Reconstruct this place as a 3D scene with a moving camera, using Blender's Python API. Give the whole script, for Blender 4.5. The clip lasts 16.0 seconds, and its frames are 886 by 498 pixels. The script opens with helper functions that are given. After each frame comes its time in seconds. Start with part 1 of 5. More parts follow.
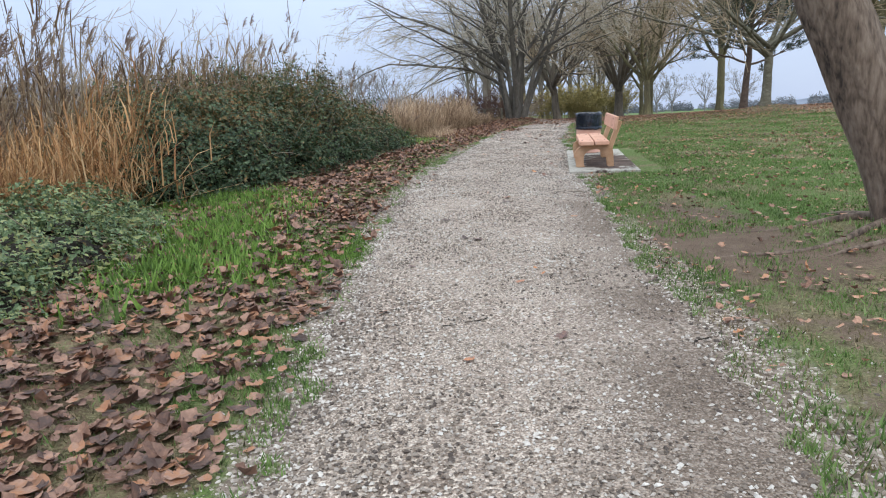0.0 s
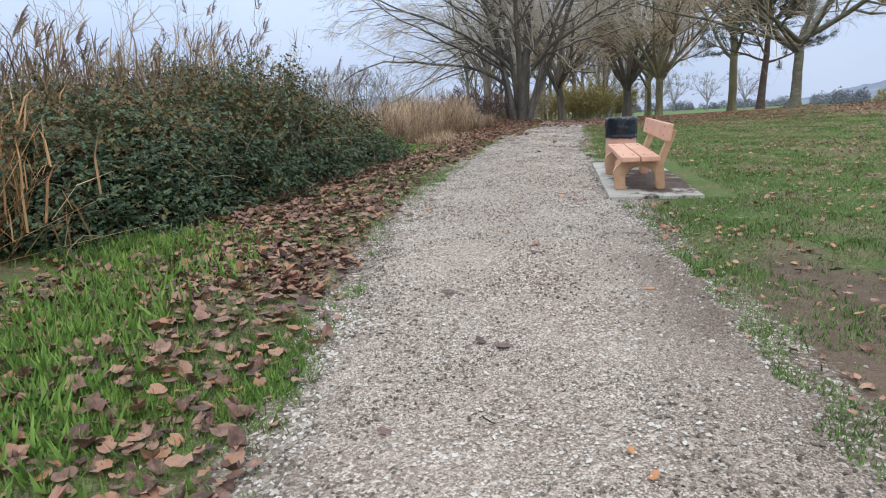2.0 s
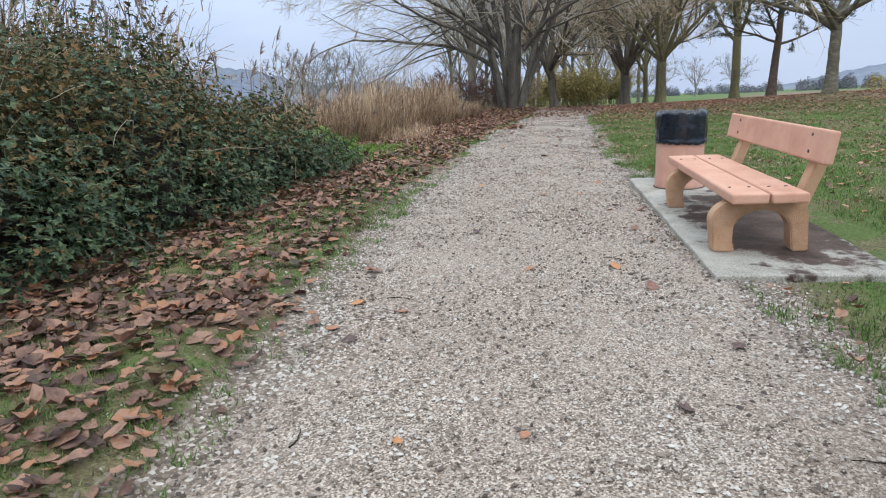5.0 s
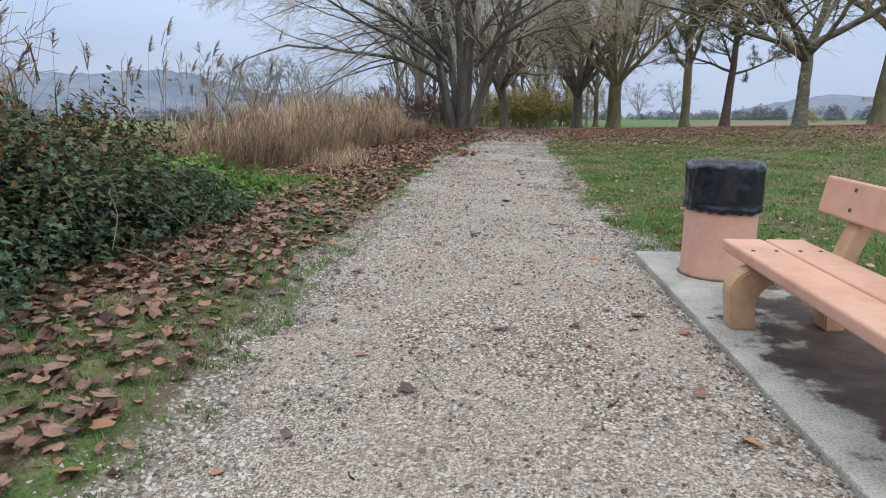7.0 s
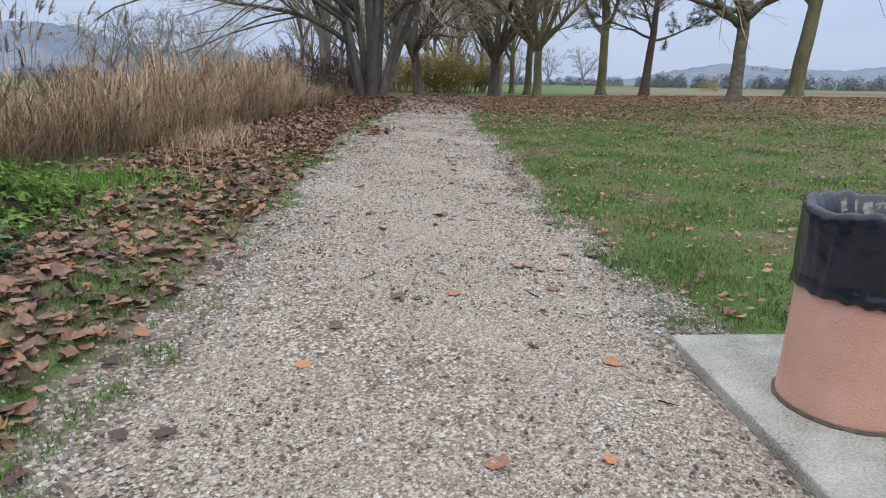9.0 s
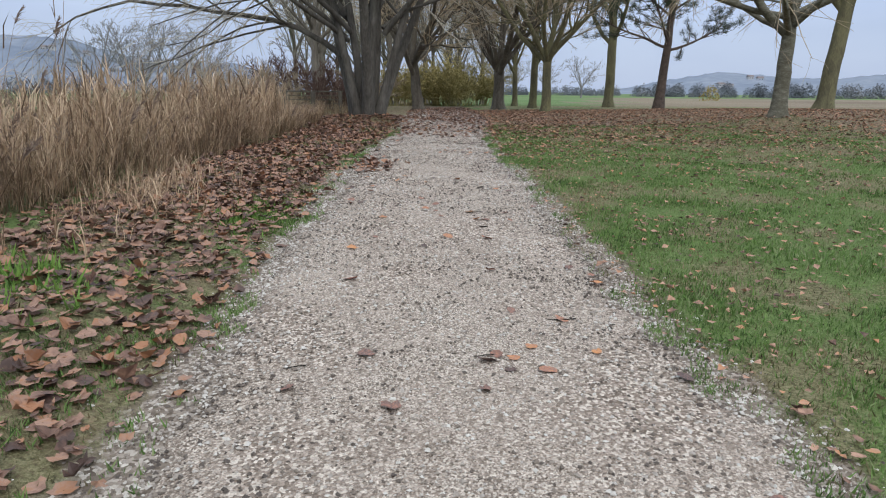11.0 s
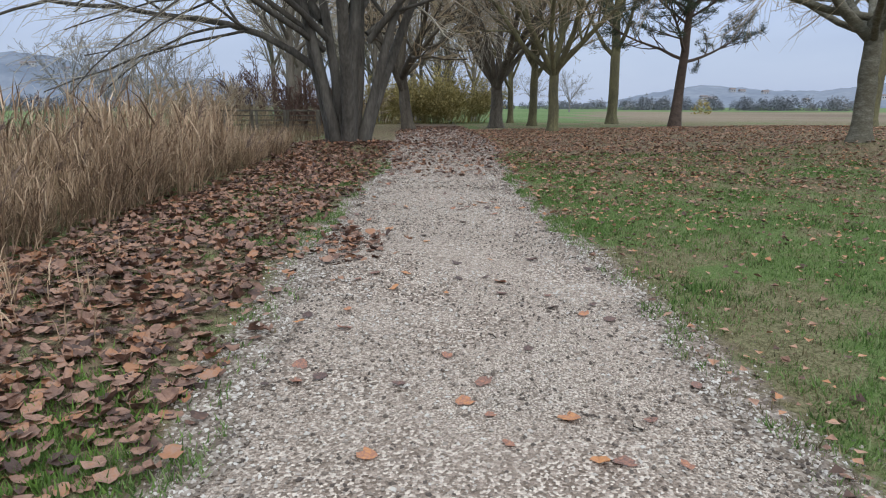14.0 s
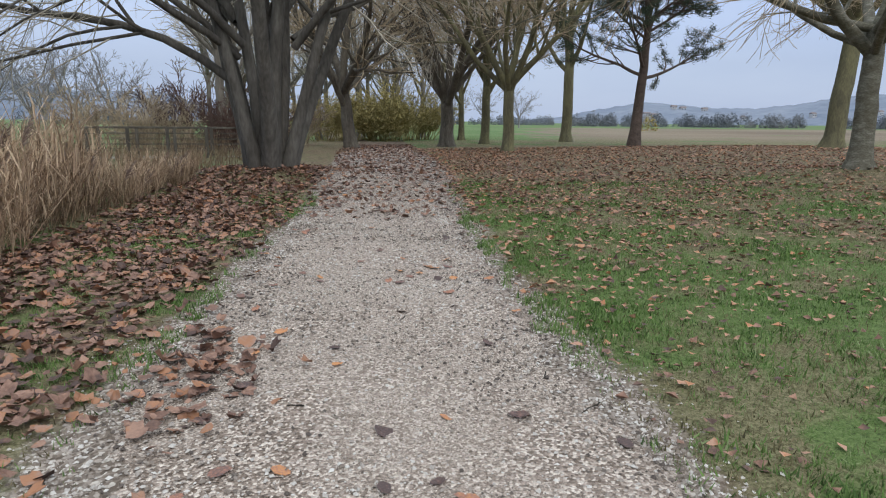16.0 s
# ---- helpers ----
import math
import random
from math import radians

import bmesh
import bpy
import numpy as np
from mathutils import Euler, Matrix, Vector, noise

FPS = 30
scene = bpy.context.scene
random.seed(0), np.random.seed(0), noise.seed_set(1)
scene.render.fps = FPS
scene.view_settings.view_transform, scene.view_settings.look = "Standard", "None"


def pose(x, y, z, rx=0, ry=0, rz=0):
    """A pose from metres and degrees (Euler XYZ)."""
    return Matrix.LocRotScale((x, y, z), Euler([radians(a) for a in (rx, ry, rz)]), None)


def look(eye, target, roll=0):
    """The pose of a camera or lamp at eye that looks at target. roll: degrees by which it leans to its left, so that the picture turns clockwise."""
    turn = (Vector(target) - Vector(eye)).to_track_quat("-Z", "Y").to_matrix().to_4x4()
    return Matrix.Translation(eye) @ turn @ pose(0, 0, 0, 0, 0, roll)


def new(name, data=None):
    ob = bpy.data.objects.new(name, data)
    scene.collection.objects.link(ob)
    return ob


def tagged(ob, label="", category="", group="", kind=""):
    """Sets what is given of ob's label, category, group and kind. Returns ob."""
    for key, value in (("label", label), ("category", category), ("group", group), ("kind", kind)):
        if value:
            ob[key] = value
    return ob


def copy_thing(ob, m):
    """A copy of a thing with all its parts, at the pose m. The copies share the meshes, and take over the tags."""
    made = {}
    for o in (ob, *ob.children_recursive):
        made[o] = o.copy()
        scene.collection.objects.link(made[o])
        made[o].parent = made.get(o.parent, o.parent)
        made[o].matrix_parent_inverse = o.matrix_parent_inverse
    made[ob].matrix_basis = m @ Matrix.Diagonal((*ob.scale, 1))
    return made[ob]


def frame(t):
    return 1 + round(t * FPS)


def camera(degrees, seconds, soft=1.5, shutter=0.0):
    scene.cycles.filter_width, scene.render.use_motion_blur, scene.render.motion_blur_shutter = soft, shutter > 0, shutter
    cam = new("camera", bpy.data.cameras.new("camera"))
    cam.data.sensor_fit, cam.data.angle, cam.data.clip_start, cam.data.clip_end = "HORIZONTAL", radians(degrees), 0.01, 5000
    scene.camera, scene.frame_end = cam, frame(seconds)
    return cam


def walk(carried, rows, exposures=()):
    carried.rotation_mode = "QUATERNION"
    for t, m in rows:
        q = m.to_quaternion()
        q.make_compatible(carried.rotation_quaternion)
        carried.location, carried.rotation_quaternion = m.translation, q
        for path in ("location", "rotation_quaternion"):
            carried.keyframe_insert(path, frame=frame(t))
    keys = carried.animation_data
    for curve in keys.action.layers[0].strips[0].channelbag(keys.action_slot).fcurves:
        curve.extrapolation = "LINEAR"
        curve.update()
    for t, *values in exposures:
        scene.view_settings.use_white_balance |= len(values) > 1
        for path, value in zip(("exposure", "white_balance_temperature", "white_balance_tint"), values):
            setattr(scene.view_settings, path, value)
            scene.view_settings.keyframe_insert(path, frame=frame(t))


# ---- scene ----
cam = camera(68.2, 16.0, soft=1.1)
METRES, EYE, TILT, LEAN, TURN = 21.06, 1.35, 3.4, 0.0, 8.4
ROWS = [
    (0.0, 0.0, 0.0, 0.0, -0.67, -14.55, 2.57),
    (0.5, 0.002, 0.0315, -0.0001, -0.71, -14.57, 2.6),
    (1.0, 0.0006, 0.0628, 0.0001, -0.7, -14.58, 2.55),
    (1.5, 0.0006, 0.0942, -0.0014, -0.78, -14.63, 2.6),
    (2.0, 0.001, 0.1246, -0.0018, -0.77, -14.61, 2.59),
    (2.5, 0.0038, 0.154, -0.0027, -0.78, -14.67, 2.52),
    (3.0, 0.0073, 0.1866, -0.0022, -0.8, -14.67, 2.56),
    (5.5, 0.0181, 0.3524, -0.0106, -3.33, -17.06, 2.28),
    (6.0, 0.0221, 0.3849, -0.0112, -6.11, -18.28, 1.79),
    (6.5, 0.027, 0.4175, -0.0103, -5.8, -16.12, 0.66),
    (7.0, 0.0287, 0.4485, -0.0106, -6.46, -14.77, -0.34),
    (7.5, 0.0342, 0.4787, -0.0115, -6.58, -14.7, -0.41),
    (8.0, 0.0367, 0.5089, -0.0126, -9.72, -15.67, -0.95),
    (8.5, 0.0412, 0.5382, -0.0134, -13.51, -17.42, -1.48),
    (9.0, 0.0453, 0.5695, -0.0126, -14.03, -17.72, -1.66),
    (11.5, 0.0671, 0.7222, -0.014, -14.43, -16.75, -1.25),
    (12.0, 0.0706, 0.7536, -0.015, -14.45, -16.78, -1.28),
    (12.5, 0.0759, 0.785, -0.0143, -14.48, -16.8, -1.3),
    (13.0, 0.0793, 0.8152, -0.0141, -14.5, -16.73, -1.36),
    (13.5, 0.0874, 0.8453, -0.0154, -14.7, -16.22, -1.14),
    (14.0, 0.0937, 0.8743, -0.0169, -15.68, -15.65, -1.05),
    (14.5, 0.103, 0.9025, -0.0189, -16.95, -15.21, -1.03),
    (15.0, 0.1129, 0.9313, -0.0192, -17.68, -14.99, -1.22),
    (15.5, 0.1212, 0.9588, -0.0194, -19.55, -14.62, -1.68),
    (16.0, 0.1329, 0.9853, -0.0196, -19.95, -14.28, -1.62),
]
walk(cam, [(t, pose(0, 0, EYE, TILT, LEAN, TURN) @ pose(METRES * x, METRES * y, METRES * z, 90 + pitch, roll, yaw)) for t, x, y, z, yaw, pitch, roll in ROWS],
     exposures=[(0.0, 0.14), (3.0, 0.1), (6.0, 0.08), (7.0, -0.06), (9.0, -0.07), (16.0, -0.15)])

# ---- world, sun and sky ----
world = bpy.data.worlds.new("overcast_sky")
scene.world = world
world.use_nodes = True
wn, wl = world.node_tree.nodes, world.node_tree.links
bg = wn["Background"]
sky = wn.new("ShaderNodeTexSky")
sky.sky_type, sky.sun_disc = "NISHITA", False
sky.sun_elevation, sky.sun_rotation = radians(38), radians(200)
cloud_tc = wn.new("ShaderNodeTexCoord")
cloud = wn.new("ShaderNodeTexNoise")
cloud.inputs["Scale"].default_value, cloud.inputs["Detail"].default_value = 2.2, 5
cloud_map = wn.new("ShaderNodeMapping")
cloud_map.inputs["Scale"].default_value = (1, 1, 3.5)
cloud_ramp = wn.new("ShaderNodeValToRGB")
cloud_ramp.color_ramp.elements[0].position, cloud_ramp.color_ramp.elements[1].position = 0.3, 0.75
cloud_ramp.color_ramp.elements[0].color = (4.9, 6.0, 8.6, 1)
cloud_ramp.color_ramp.elements[1].color = (6.4, 7.5, 9.8, 1)
sky_mix = wn.new("ShaderNodeMix")
sky_mix.data_type = "RGBA"
sky_mix.inputs["Factor"].default_value = 0.88
wl.new(cloud_tc.outputs["Generated"], cloud_map.inputs["Vector"])
wl.new(cloud_map.outputs["Vector"], cloud.inputs["Vector"])
wl.new(cloud.outputs["Fac"], cloud_ramp.inputs["Fac"])
wl.new(sky.outputs["Color"], sky_mix.inputs["A"])
wl.new(cloud_ramp.outputs["Color"], sky_mix.inputs["B"])
dome = wn.new("ShaderNodeSeparateXYZ")
wl.new(cloud_tc.outputs["Generated"], dome.inputs[0])
rise = wn.new("ShaderNodeMapRange")
rise.inputs["From Min"].default_value, rise.inputs["From Max"].default_value = 0.08, 1.0
rise.inputs["To Min"].default_value, rise.inputs["To Max"].default_value = 0.97, 3.3
wl.new(dome.outputs["Z"], rise.inputs["Value"])
overhead = wn.new("ShaderNodeVectorMath")
overhead.operation = "SCALE"
grey_top = wn.new("ShaderNodeMix")
grey_top.data_type, grey_top.blend_type = "RGBA", "MULTIPLY"
grey_top.inputs["B"].default_value = (1.09, 1.0, 0.8, 1)
climb = wn.new("ShaderNodeMapRange")
climb.inputs["From Min"].default_value, climb.inputs["From Max"].default_value = 0.2, 0.6
wl.new(dome.outputs["Z"], climb.inputs["Value"])
wl.new(climb.outputs[0], grey_top.inputs["Factor"])
wl.new(sky_mix.outputs["Result"], grey_top.inputs["A"])
wl.new(grey_top.outputs["Result"], overhead.inputs[0])
wl.new(rise.outputs[0], overhead.inputs["Scale"])
wl.new(overhead.outputs[0], bg.inputs["Color"])
bg.inputs["Strength"].default_value = 0.1

sun = new("sun", bpy.data.lights.new("sun", "SUN"))
sun.data.energy, sun.data.angle, sun.data.color = 1.2, radians(30), (1.0, 0.93, 0.84)
sun.matrix_world = look((8, -25, 30), (0, 10, 0))

# ---- materials ----
def material(name, colors, scale=5.0, rough=0.85, bump=0.3, bump_scale=None, fine=0.35, random_hue=0.0, island=False,
             spec=0.3, stretch=(1, 1, 1), translucent=0.0):
    """A surface that varies between its colours at two scales, with a fine relief."""
    m = bpy.data.materials.new(name)
    m.use_nodes = True
    n, l = m.node_tree.nodes, m.node_tree.links
    b = n["Principled BSDF"]
    b.inputs["Roughness"].default_value = rough
    b.inputs["Specular IOR Level"].default_value = spec
    tc = n.new("ShaderNodeTexCoord")
    mp = n.new("ShaderNodeMapping")
    mp.inputs["Scale"].default_value = stretch
    l.new(tc.outputs["Object"], mp.inputs["Vector"])
    big = n.new("ShaderNodeTexNoise")
    big.inputs["Scale"].default_value, big.inputs["Detail"].default_value = scale, 6
    big.inputs["Roughness"].default_value = 0.65
    l.new(mp.outputs["Vector"], big.inputs["Vector"])
    small = n.new("ShaderNodeTexNoise")
    small.inputs["Scale"].default_value, small.inputs["Detail"].default_value = (bump_scale or scale * 9), 4
    l.new(mp.outputs["Vector"], small.inputs["Vector"])
    fac = n.new("ShaderNodeMath")
    fac.operation = "MULTIPLY_ADD"
    fac.inputs[1].default_value = fine
    l.new(small.outputs["Fac"], fac.inputs[0])
    sub = n.new("ShaderNodeMath")
    sub.operation = "SUBTRACT"
    sub.inputs[1].default_value = fine / 2
    l.new(big.outputs["Fac"], fac.inputs[2])
    l.new(fac.outputs[0], sub.inputs[0])
    src = sub
    if island or random_hue:
        if island:
            rnd = n.new("ShaderNodeNewGeometry").outputs["Random Per Island"]
        else:
            rnd = n.new("ShaderNodeObjectInfo").outputs["Random"]
        mix = n.new("ShaderNodeMath")
        mix.operation = "MULTIPLY_ADD"
        mix.inputs[1].default_value = 0.55 if island else random_hue
        sub.inputs[1].default_value = fine / 2 + (0.275 if island else random_hue / 2)
        l.new(rnd, mix.inputs[0])
        l.new(sub.outputs[0], mix.inputs[2])
        src = mix
    ramp = n.new("ShaderNodeValToRGB")
    e = ramp.color_ramp.elements
    while len(e) < len(colors):
        e.new(0.5)
    for i, c in enumerate(colors):
        e[i].position = 0.24 + 0.52 * i / max(1, len(colors) - 1)
        e[i].color = (*c, 1)
    l.new(src.outputs[0], ramp.inputs["Fac"])
    l.new(ramp.outputs["Color"], b.inputs["Base Color"])
    if bump:
        bp = n.new("ShaderNodeBump")
        bp.inputs["Strength"].default_value, bp.inputs["Distance"].default_value = bump, 0.02
        l.new(small.outputs["Fac"], bp.inputs["Height"])
        l.new(bp.outputs["Normal"], b.inputs["Normal"])
    if translucent:
        tr = n.new("ShaderNodeBsdfTranslucent")
        ms = n.new("ShaderNodeMixShader")
        ms.inputs["Fac"].default_value = translucent
        l.new(ramp.outputs["Color"], tr.inputs["Color"])
        l.new(b.outputs[0], ms.inputs[1])
        l.new(tr.outputs[0], ms.inputs[2])
        l.new(ms.outputs[0], n["Material Output"].inputs["Surface"])
    return m


BARK = material("grey_bark", [(0.03239, 0.02865, 0.02491), (0.08321, 0.07667, 0.06655), (0.1479, 0.1386, 0.1202)], 3.0, 0.92, 0.9, 22, 0.5, stretch=(1, 1, 0.25))
BARK_DARK = material("dark_bark", [(0.04312, 0.03795, 0.03105), (0.1035, 0.0897, 0.07245), (0.1725, 0.1552, 0.1207)], 3.0, 0.92, 0.9, 25, 0.5, stretch=(1, 1, 0.3))
BARK_MOSS = material("mossy_bark", [(0.056, 0.05038, 0.035), (0.119, 0.1093, 0.063), (0.196, 0.182, 0.091)], 2.5, 0.92, 0.8, 25, 0.5, stretch=(1, 1, 0.3))
BARK_PALE = material("lichen_bark", [(0.054, 0.0486, 0.0324), (0.117, 0.1098, 0.081), (0.225, 0.216, 0.18)], 4.0, 0.92, 0.8, 25, 0.5, stretch=(1, 1, 2.2))
BARK_LEAN = material("ridged_bark", [(0.0351, 0.0273, 0.0234), (0.143, 0.1072, 0.08372), (0.221, 0.1765, 0.1435)], 4.5, 0.92, 1.0, 34, 0.9, stretch=(1, 1, 0.22))
PINE_BARK = material("pine_bark", [(0.0408, 0.0306, 0.0255), (0.0867, 0.0643, 0.053), (0.1326, 0.102, 0.0867)], 4.0, 0.95, 0.9, 25, 0.5)
TWIG = material("twigs", [(0.1554, 0.1209, 0.08617), (0.3455, 0.2763, 0.1901), (0.5182, 0.4318, 0.2937)], 1.5, 0.95, 0)
TWIG_GREY = material("grey_twigs", [(0.2252, 0.1993, 0.161), (0.4021, 0.3701, 0.3056), (0.6112, 0.563, 0.4666)], 1.5, 0.95, 0)
# Woodland bark, lightened so that its colour includes the haze before it.
BARK_HAZED = material("haze_paled_bark", [(0.085, 0.075, 0.062), (0.15, 0.135, 0.112), (0.22, 0.2, 0.17)], 3.0, 0.92, 0.6, 25, 0.5, stretch=(1, 1, 0.3))
# Far trees: bark and twigs share one grey that has the haze in it.
TWIG_FAR = material("haze_greyed_twigs", [(0.17, 0.165, 0.17), (0.22, 0.21, 0.21), (0.27, 0.26, 0.25)], 1.0, 1.0, 0)
NEEDLE = material("pine_needles", [(0.0156, 0.026, 0.0182), (0.039, 0.0585, 0.0338), (0.0715, 0.091, 0.052)], 3, 0.8, 0, island=True)
BRAMBLE = material("bramble_leaves", [(0.01791, 0.03917, 0.01802), (0.0366, 0.07399, 0.03439), (0.06914, 0.1175, 0.05729), (0.1139, 0.148, 0.06138)], 2.0, 0.55, 0, island=True, spec=0.45, translucent=0.12)
BRAMBLE_PALE = material("grey_green_bramble_leaves", [(0.03761, 0.06855, 0.02883), (0.07686, 0.1295, 0.05502), (0.1452, 0.2056, 0.09166), (0.2392, 0.259, 0.09821)], 2.0, 0.55, 0, island=True, spec=0.45, translucent=0.12)
BRAMBLE_WARM = material("autumn_bramble_leaves", [(0.0455, 0.04862, 0.0208), (0.091, 0.0884, 0.0364), (0.1456, 0.1061, 0.0416), (0.2002, 0.1061, 0.0416)], 2.0, 0.6, 0, island=True, translucent=0.12)
# Near black: the bushes' inner shade is in this colour; twigs use it too.
CORE = material("bush_shade_and_twigs", [(0.01092, 0.01092, 0.00819), (0.0273, 0.02366, 0.0182), (0.0455, 0.03822, 0.0273)], 6, 0.95, 0.8, 30)
CANE = material("dead_canes", [(0.128, 0.096, 0.064), (0.24, 0.2, 0.144), (0.336, 0.288, 0.216)], 3, 0.8, 0, island=True)
REED = material("dry_reeds", [(0.1327, 0.08803, 0.05722), (0.2912, 0.2004, 0.1311), (0.4405, 0.3194, 0.2118), (0.5822, 0.4445, 0.3098)], 0.8, 0.85, 0, island=True, translucent=0.2)
REED_DARK = material("brown_reeds", [(0.1054, 0.06879, 0.04401), (0.2123, 0.1473, 0.09274), (0.3316, 0.2464, 0.1517)], 0.6, 0.85, 0, island=True, translucent=0.15)
PLUME = material("reed_plumes", [(0.13, 0.09, 0.075), (0.22, 0.16, 0.13), (0.32, 0.25, 0.2)], 3, 0.95, 0, island=True, translucent=0.3)
GRASS = material("grass_blades", [(0.0529, 0.0964, 0.02709), (0.09993, 0.1799, 0.04402), (0.1528, 0.2571, 0.06772), (0.2351, 0.2828, 0.1354)], 1.7, 0.75, 0, island=True, translucent=0.25)
LUSH = material("lush_grass_blades", [(0.06143, 0.1115, 0.0271), (0.1229, 0.223, 0.04404), (0.2106, 0.3438, 0.07623)], 0.7, 0.7, 0, island=True, translucent=0.25)
# Verge leaves: shade from the bush is painted in as a darker tone.
LEAF_SHADED = material("shaded_fallen_leaves", [(0.05906, 0.03405, 0.02726), (0.1281, 0.06974, 0.04976), (0.197, 0.1105, 0.0787), (0.2856, 0.1701, 0.1204), (0.2954, 0.1403, 0.07226)], 9, 0.6, 0.25, 60, 0.3, island=True, spec=0.4)
# The same leaves in their lit tone, about 1.4 times lighter, for the lawn.
LEAF_LIT = material("lit_fallen_leaves", [(0.08268, 0.04767, 0.0368), (0.1793, 0.09764, 0.06718), (0.2758, 0.1547, 0.1062), (0.3998, 0.2381, 0.1625), (0.4136, 0.1964, 0.09755)], 9, 0.6, 0.25, 60, 0.3, island=True, spec=0.4)
LEAF_ONE = material("single_fallen_leaves", [(0.07425, 0.049, 0.045), (0.162, 0.098, 0.0825), (0.324, 0.154, 0.105), (0.486, 0.224, 0.09)], 9, 0.6, 0.25, 60, 0.3, random_hue=0.6, spec=0.4)
STONE = material("limestone_gravel", [(0.08119, 0.06696, 0.05859), (0.2165, 0.1814, 0.1514), (0.3248, 0.2883, 0.2539), (0.5593, 0.5347, 0.498)], 2.0, 0.85, 0.2, 90, 0.2, island=True)
SALMON = material("salmon_painted_concrete", [(0.5, 0.26, 0.18), (0.6, 0.34, 0.245), (0.66, 0.4, 0.3)], 3.5, 0.75, 0.22, 120, 0.3)
OCHRE = material("ochre_concrete", [(0.36, 0.2, 0.11), (0.5, 0.31, 0.19), (0.56, 0.37, 0.25)], 5, 0.85, 0.4, 110, 0.4)
PINKBIN = material("pink_rendered_concrete", [(0.5, 0.27, 0.2), (0.6, 0.345, 0.27), (0.64, 0.39, 0.31)], 3, 0.8, 0.3, 120, 0.3)
SLAB = material("grey_concrete", [(0.1809, 0.1678, 0.1374), (0.3298, 0.3146, 0.2748), (0.4256, 0.409, 0.3663), (0.532, 0.5138, 0.4681)], 2.6, 0.9, 0.6, 85, 1.0)
BAG = material("black_plastic_bag", [(0.0064, 0.0085, 0.0133), (0.0096, 0.0136, 0.0228), (0.016, 0.0221, 0.0342)], 6, 0.2, 0.55, 11, 0.3, spec=0.6)
BOLT = material("bolt_steel", [(0.06, 0.045, 0.04), (0.12, 0.1, 0.09)], 40, 0.6, 0)
RAIL = material("weathered_wood", [(0.1365, 0.1312, 0.1155), (0.231, 0.2205, 0.1943), (0.336, 0.3255, 0.294)], 3, 0.9, 0.3, 40)
DRYGRASS = material("worn_grass_blades", [(0.0575, 0.0504, 0.0253), (0.1265, 0.112, 0.05175), (0.1955, 0.168, 0.092), (0.299, 0.2464, 0.1495)], 1.7, 0.8, 0, island=True, translucent=0.2)
OLIVE = material("olive_shrub_leaves", [(0.2192, 0.1863, 0.08221), (0.3563, 0.3015, 0.1233), (0.4933, 0.4111, 0.1782)], 0.6, 0.9, 0, island=True, translucent=0.15)
MAROON = material("reddish_twigs", [(0.06, 0.035, 0.028), (0.1, 0.062, 0.05), (0.15, 0.1, 0.075)], 0.6, 0.95, 0)
STRAW = material("matted_straw", [(0.187, 0.09, 0.0405), (0.352, 0.19, 0.0855), (0.506, 0.3, 0.144), (0.55, 0.38, 0.216)], 0.7, 0.85, 0, island=True, translucent=0.2)
# The blue of distance haze is mixed into the hills' base colour.
HILL = material("haze_tinted_hills", [(0.115, 0.1437, 0.1955), (0.161, 0.1898, 0.2415), (0.2185, 0.2415, 0.2875)], 0.012, 1.0, 0, bump_scale=0.09, fine=0.6)
# Blue-grey carries the haze over the far woods and hedges.
FARWOOD = material("haze_tinted_woods", [(0.1035, 0.115, 0.138), (0.138, 0.1495, 0.1725), (0.207, 0.1955, 0.1955)], 0.02, 1.0, 0)
FARGOLD = material("yellowing_far_shrub", [(0.25, 0.2, 0.06), (0.34, 0.27, 0.09)], 0.5, 1.0, 0, island=True)
PLASTER = material("pale_plaster", [(0.36, 0.37, 0.39), (0.46, 0.46, 0.47)], 0.5, 0.9, 0)
ROOFTILE = material("faded_roof_tiles", [(0.15, 0.12, 0.117), (0.216, 0.1875, 0.18)], 0.5, 0.9, 0)


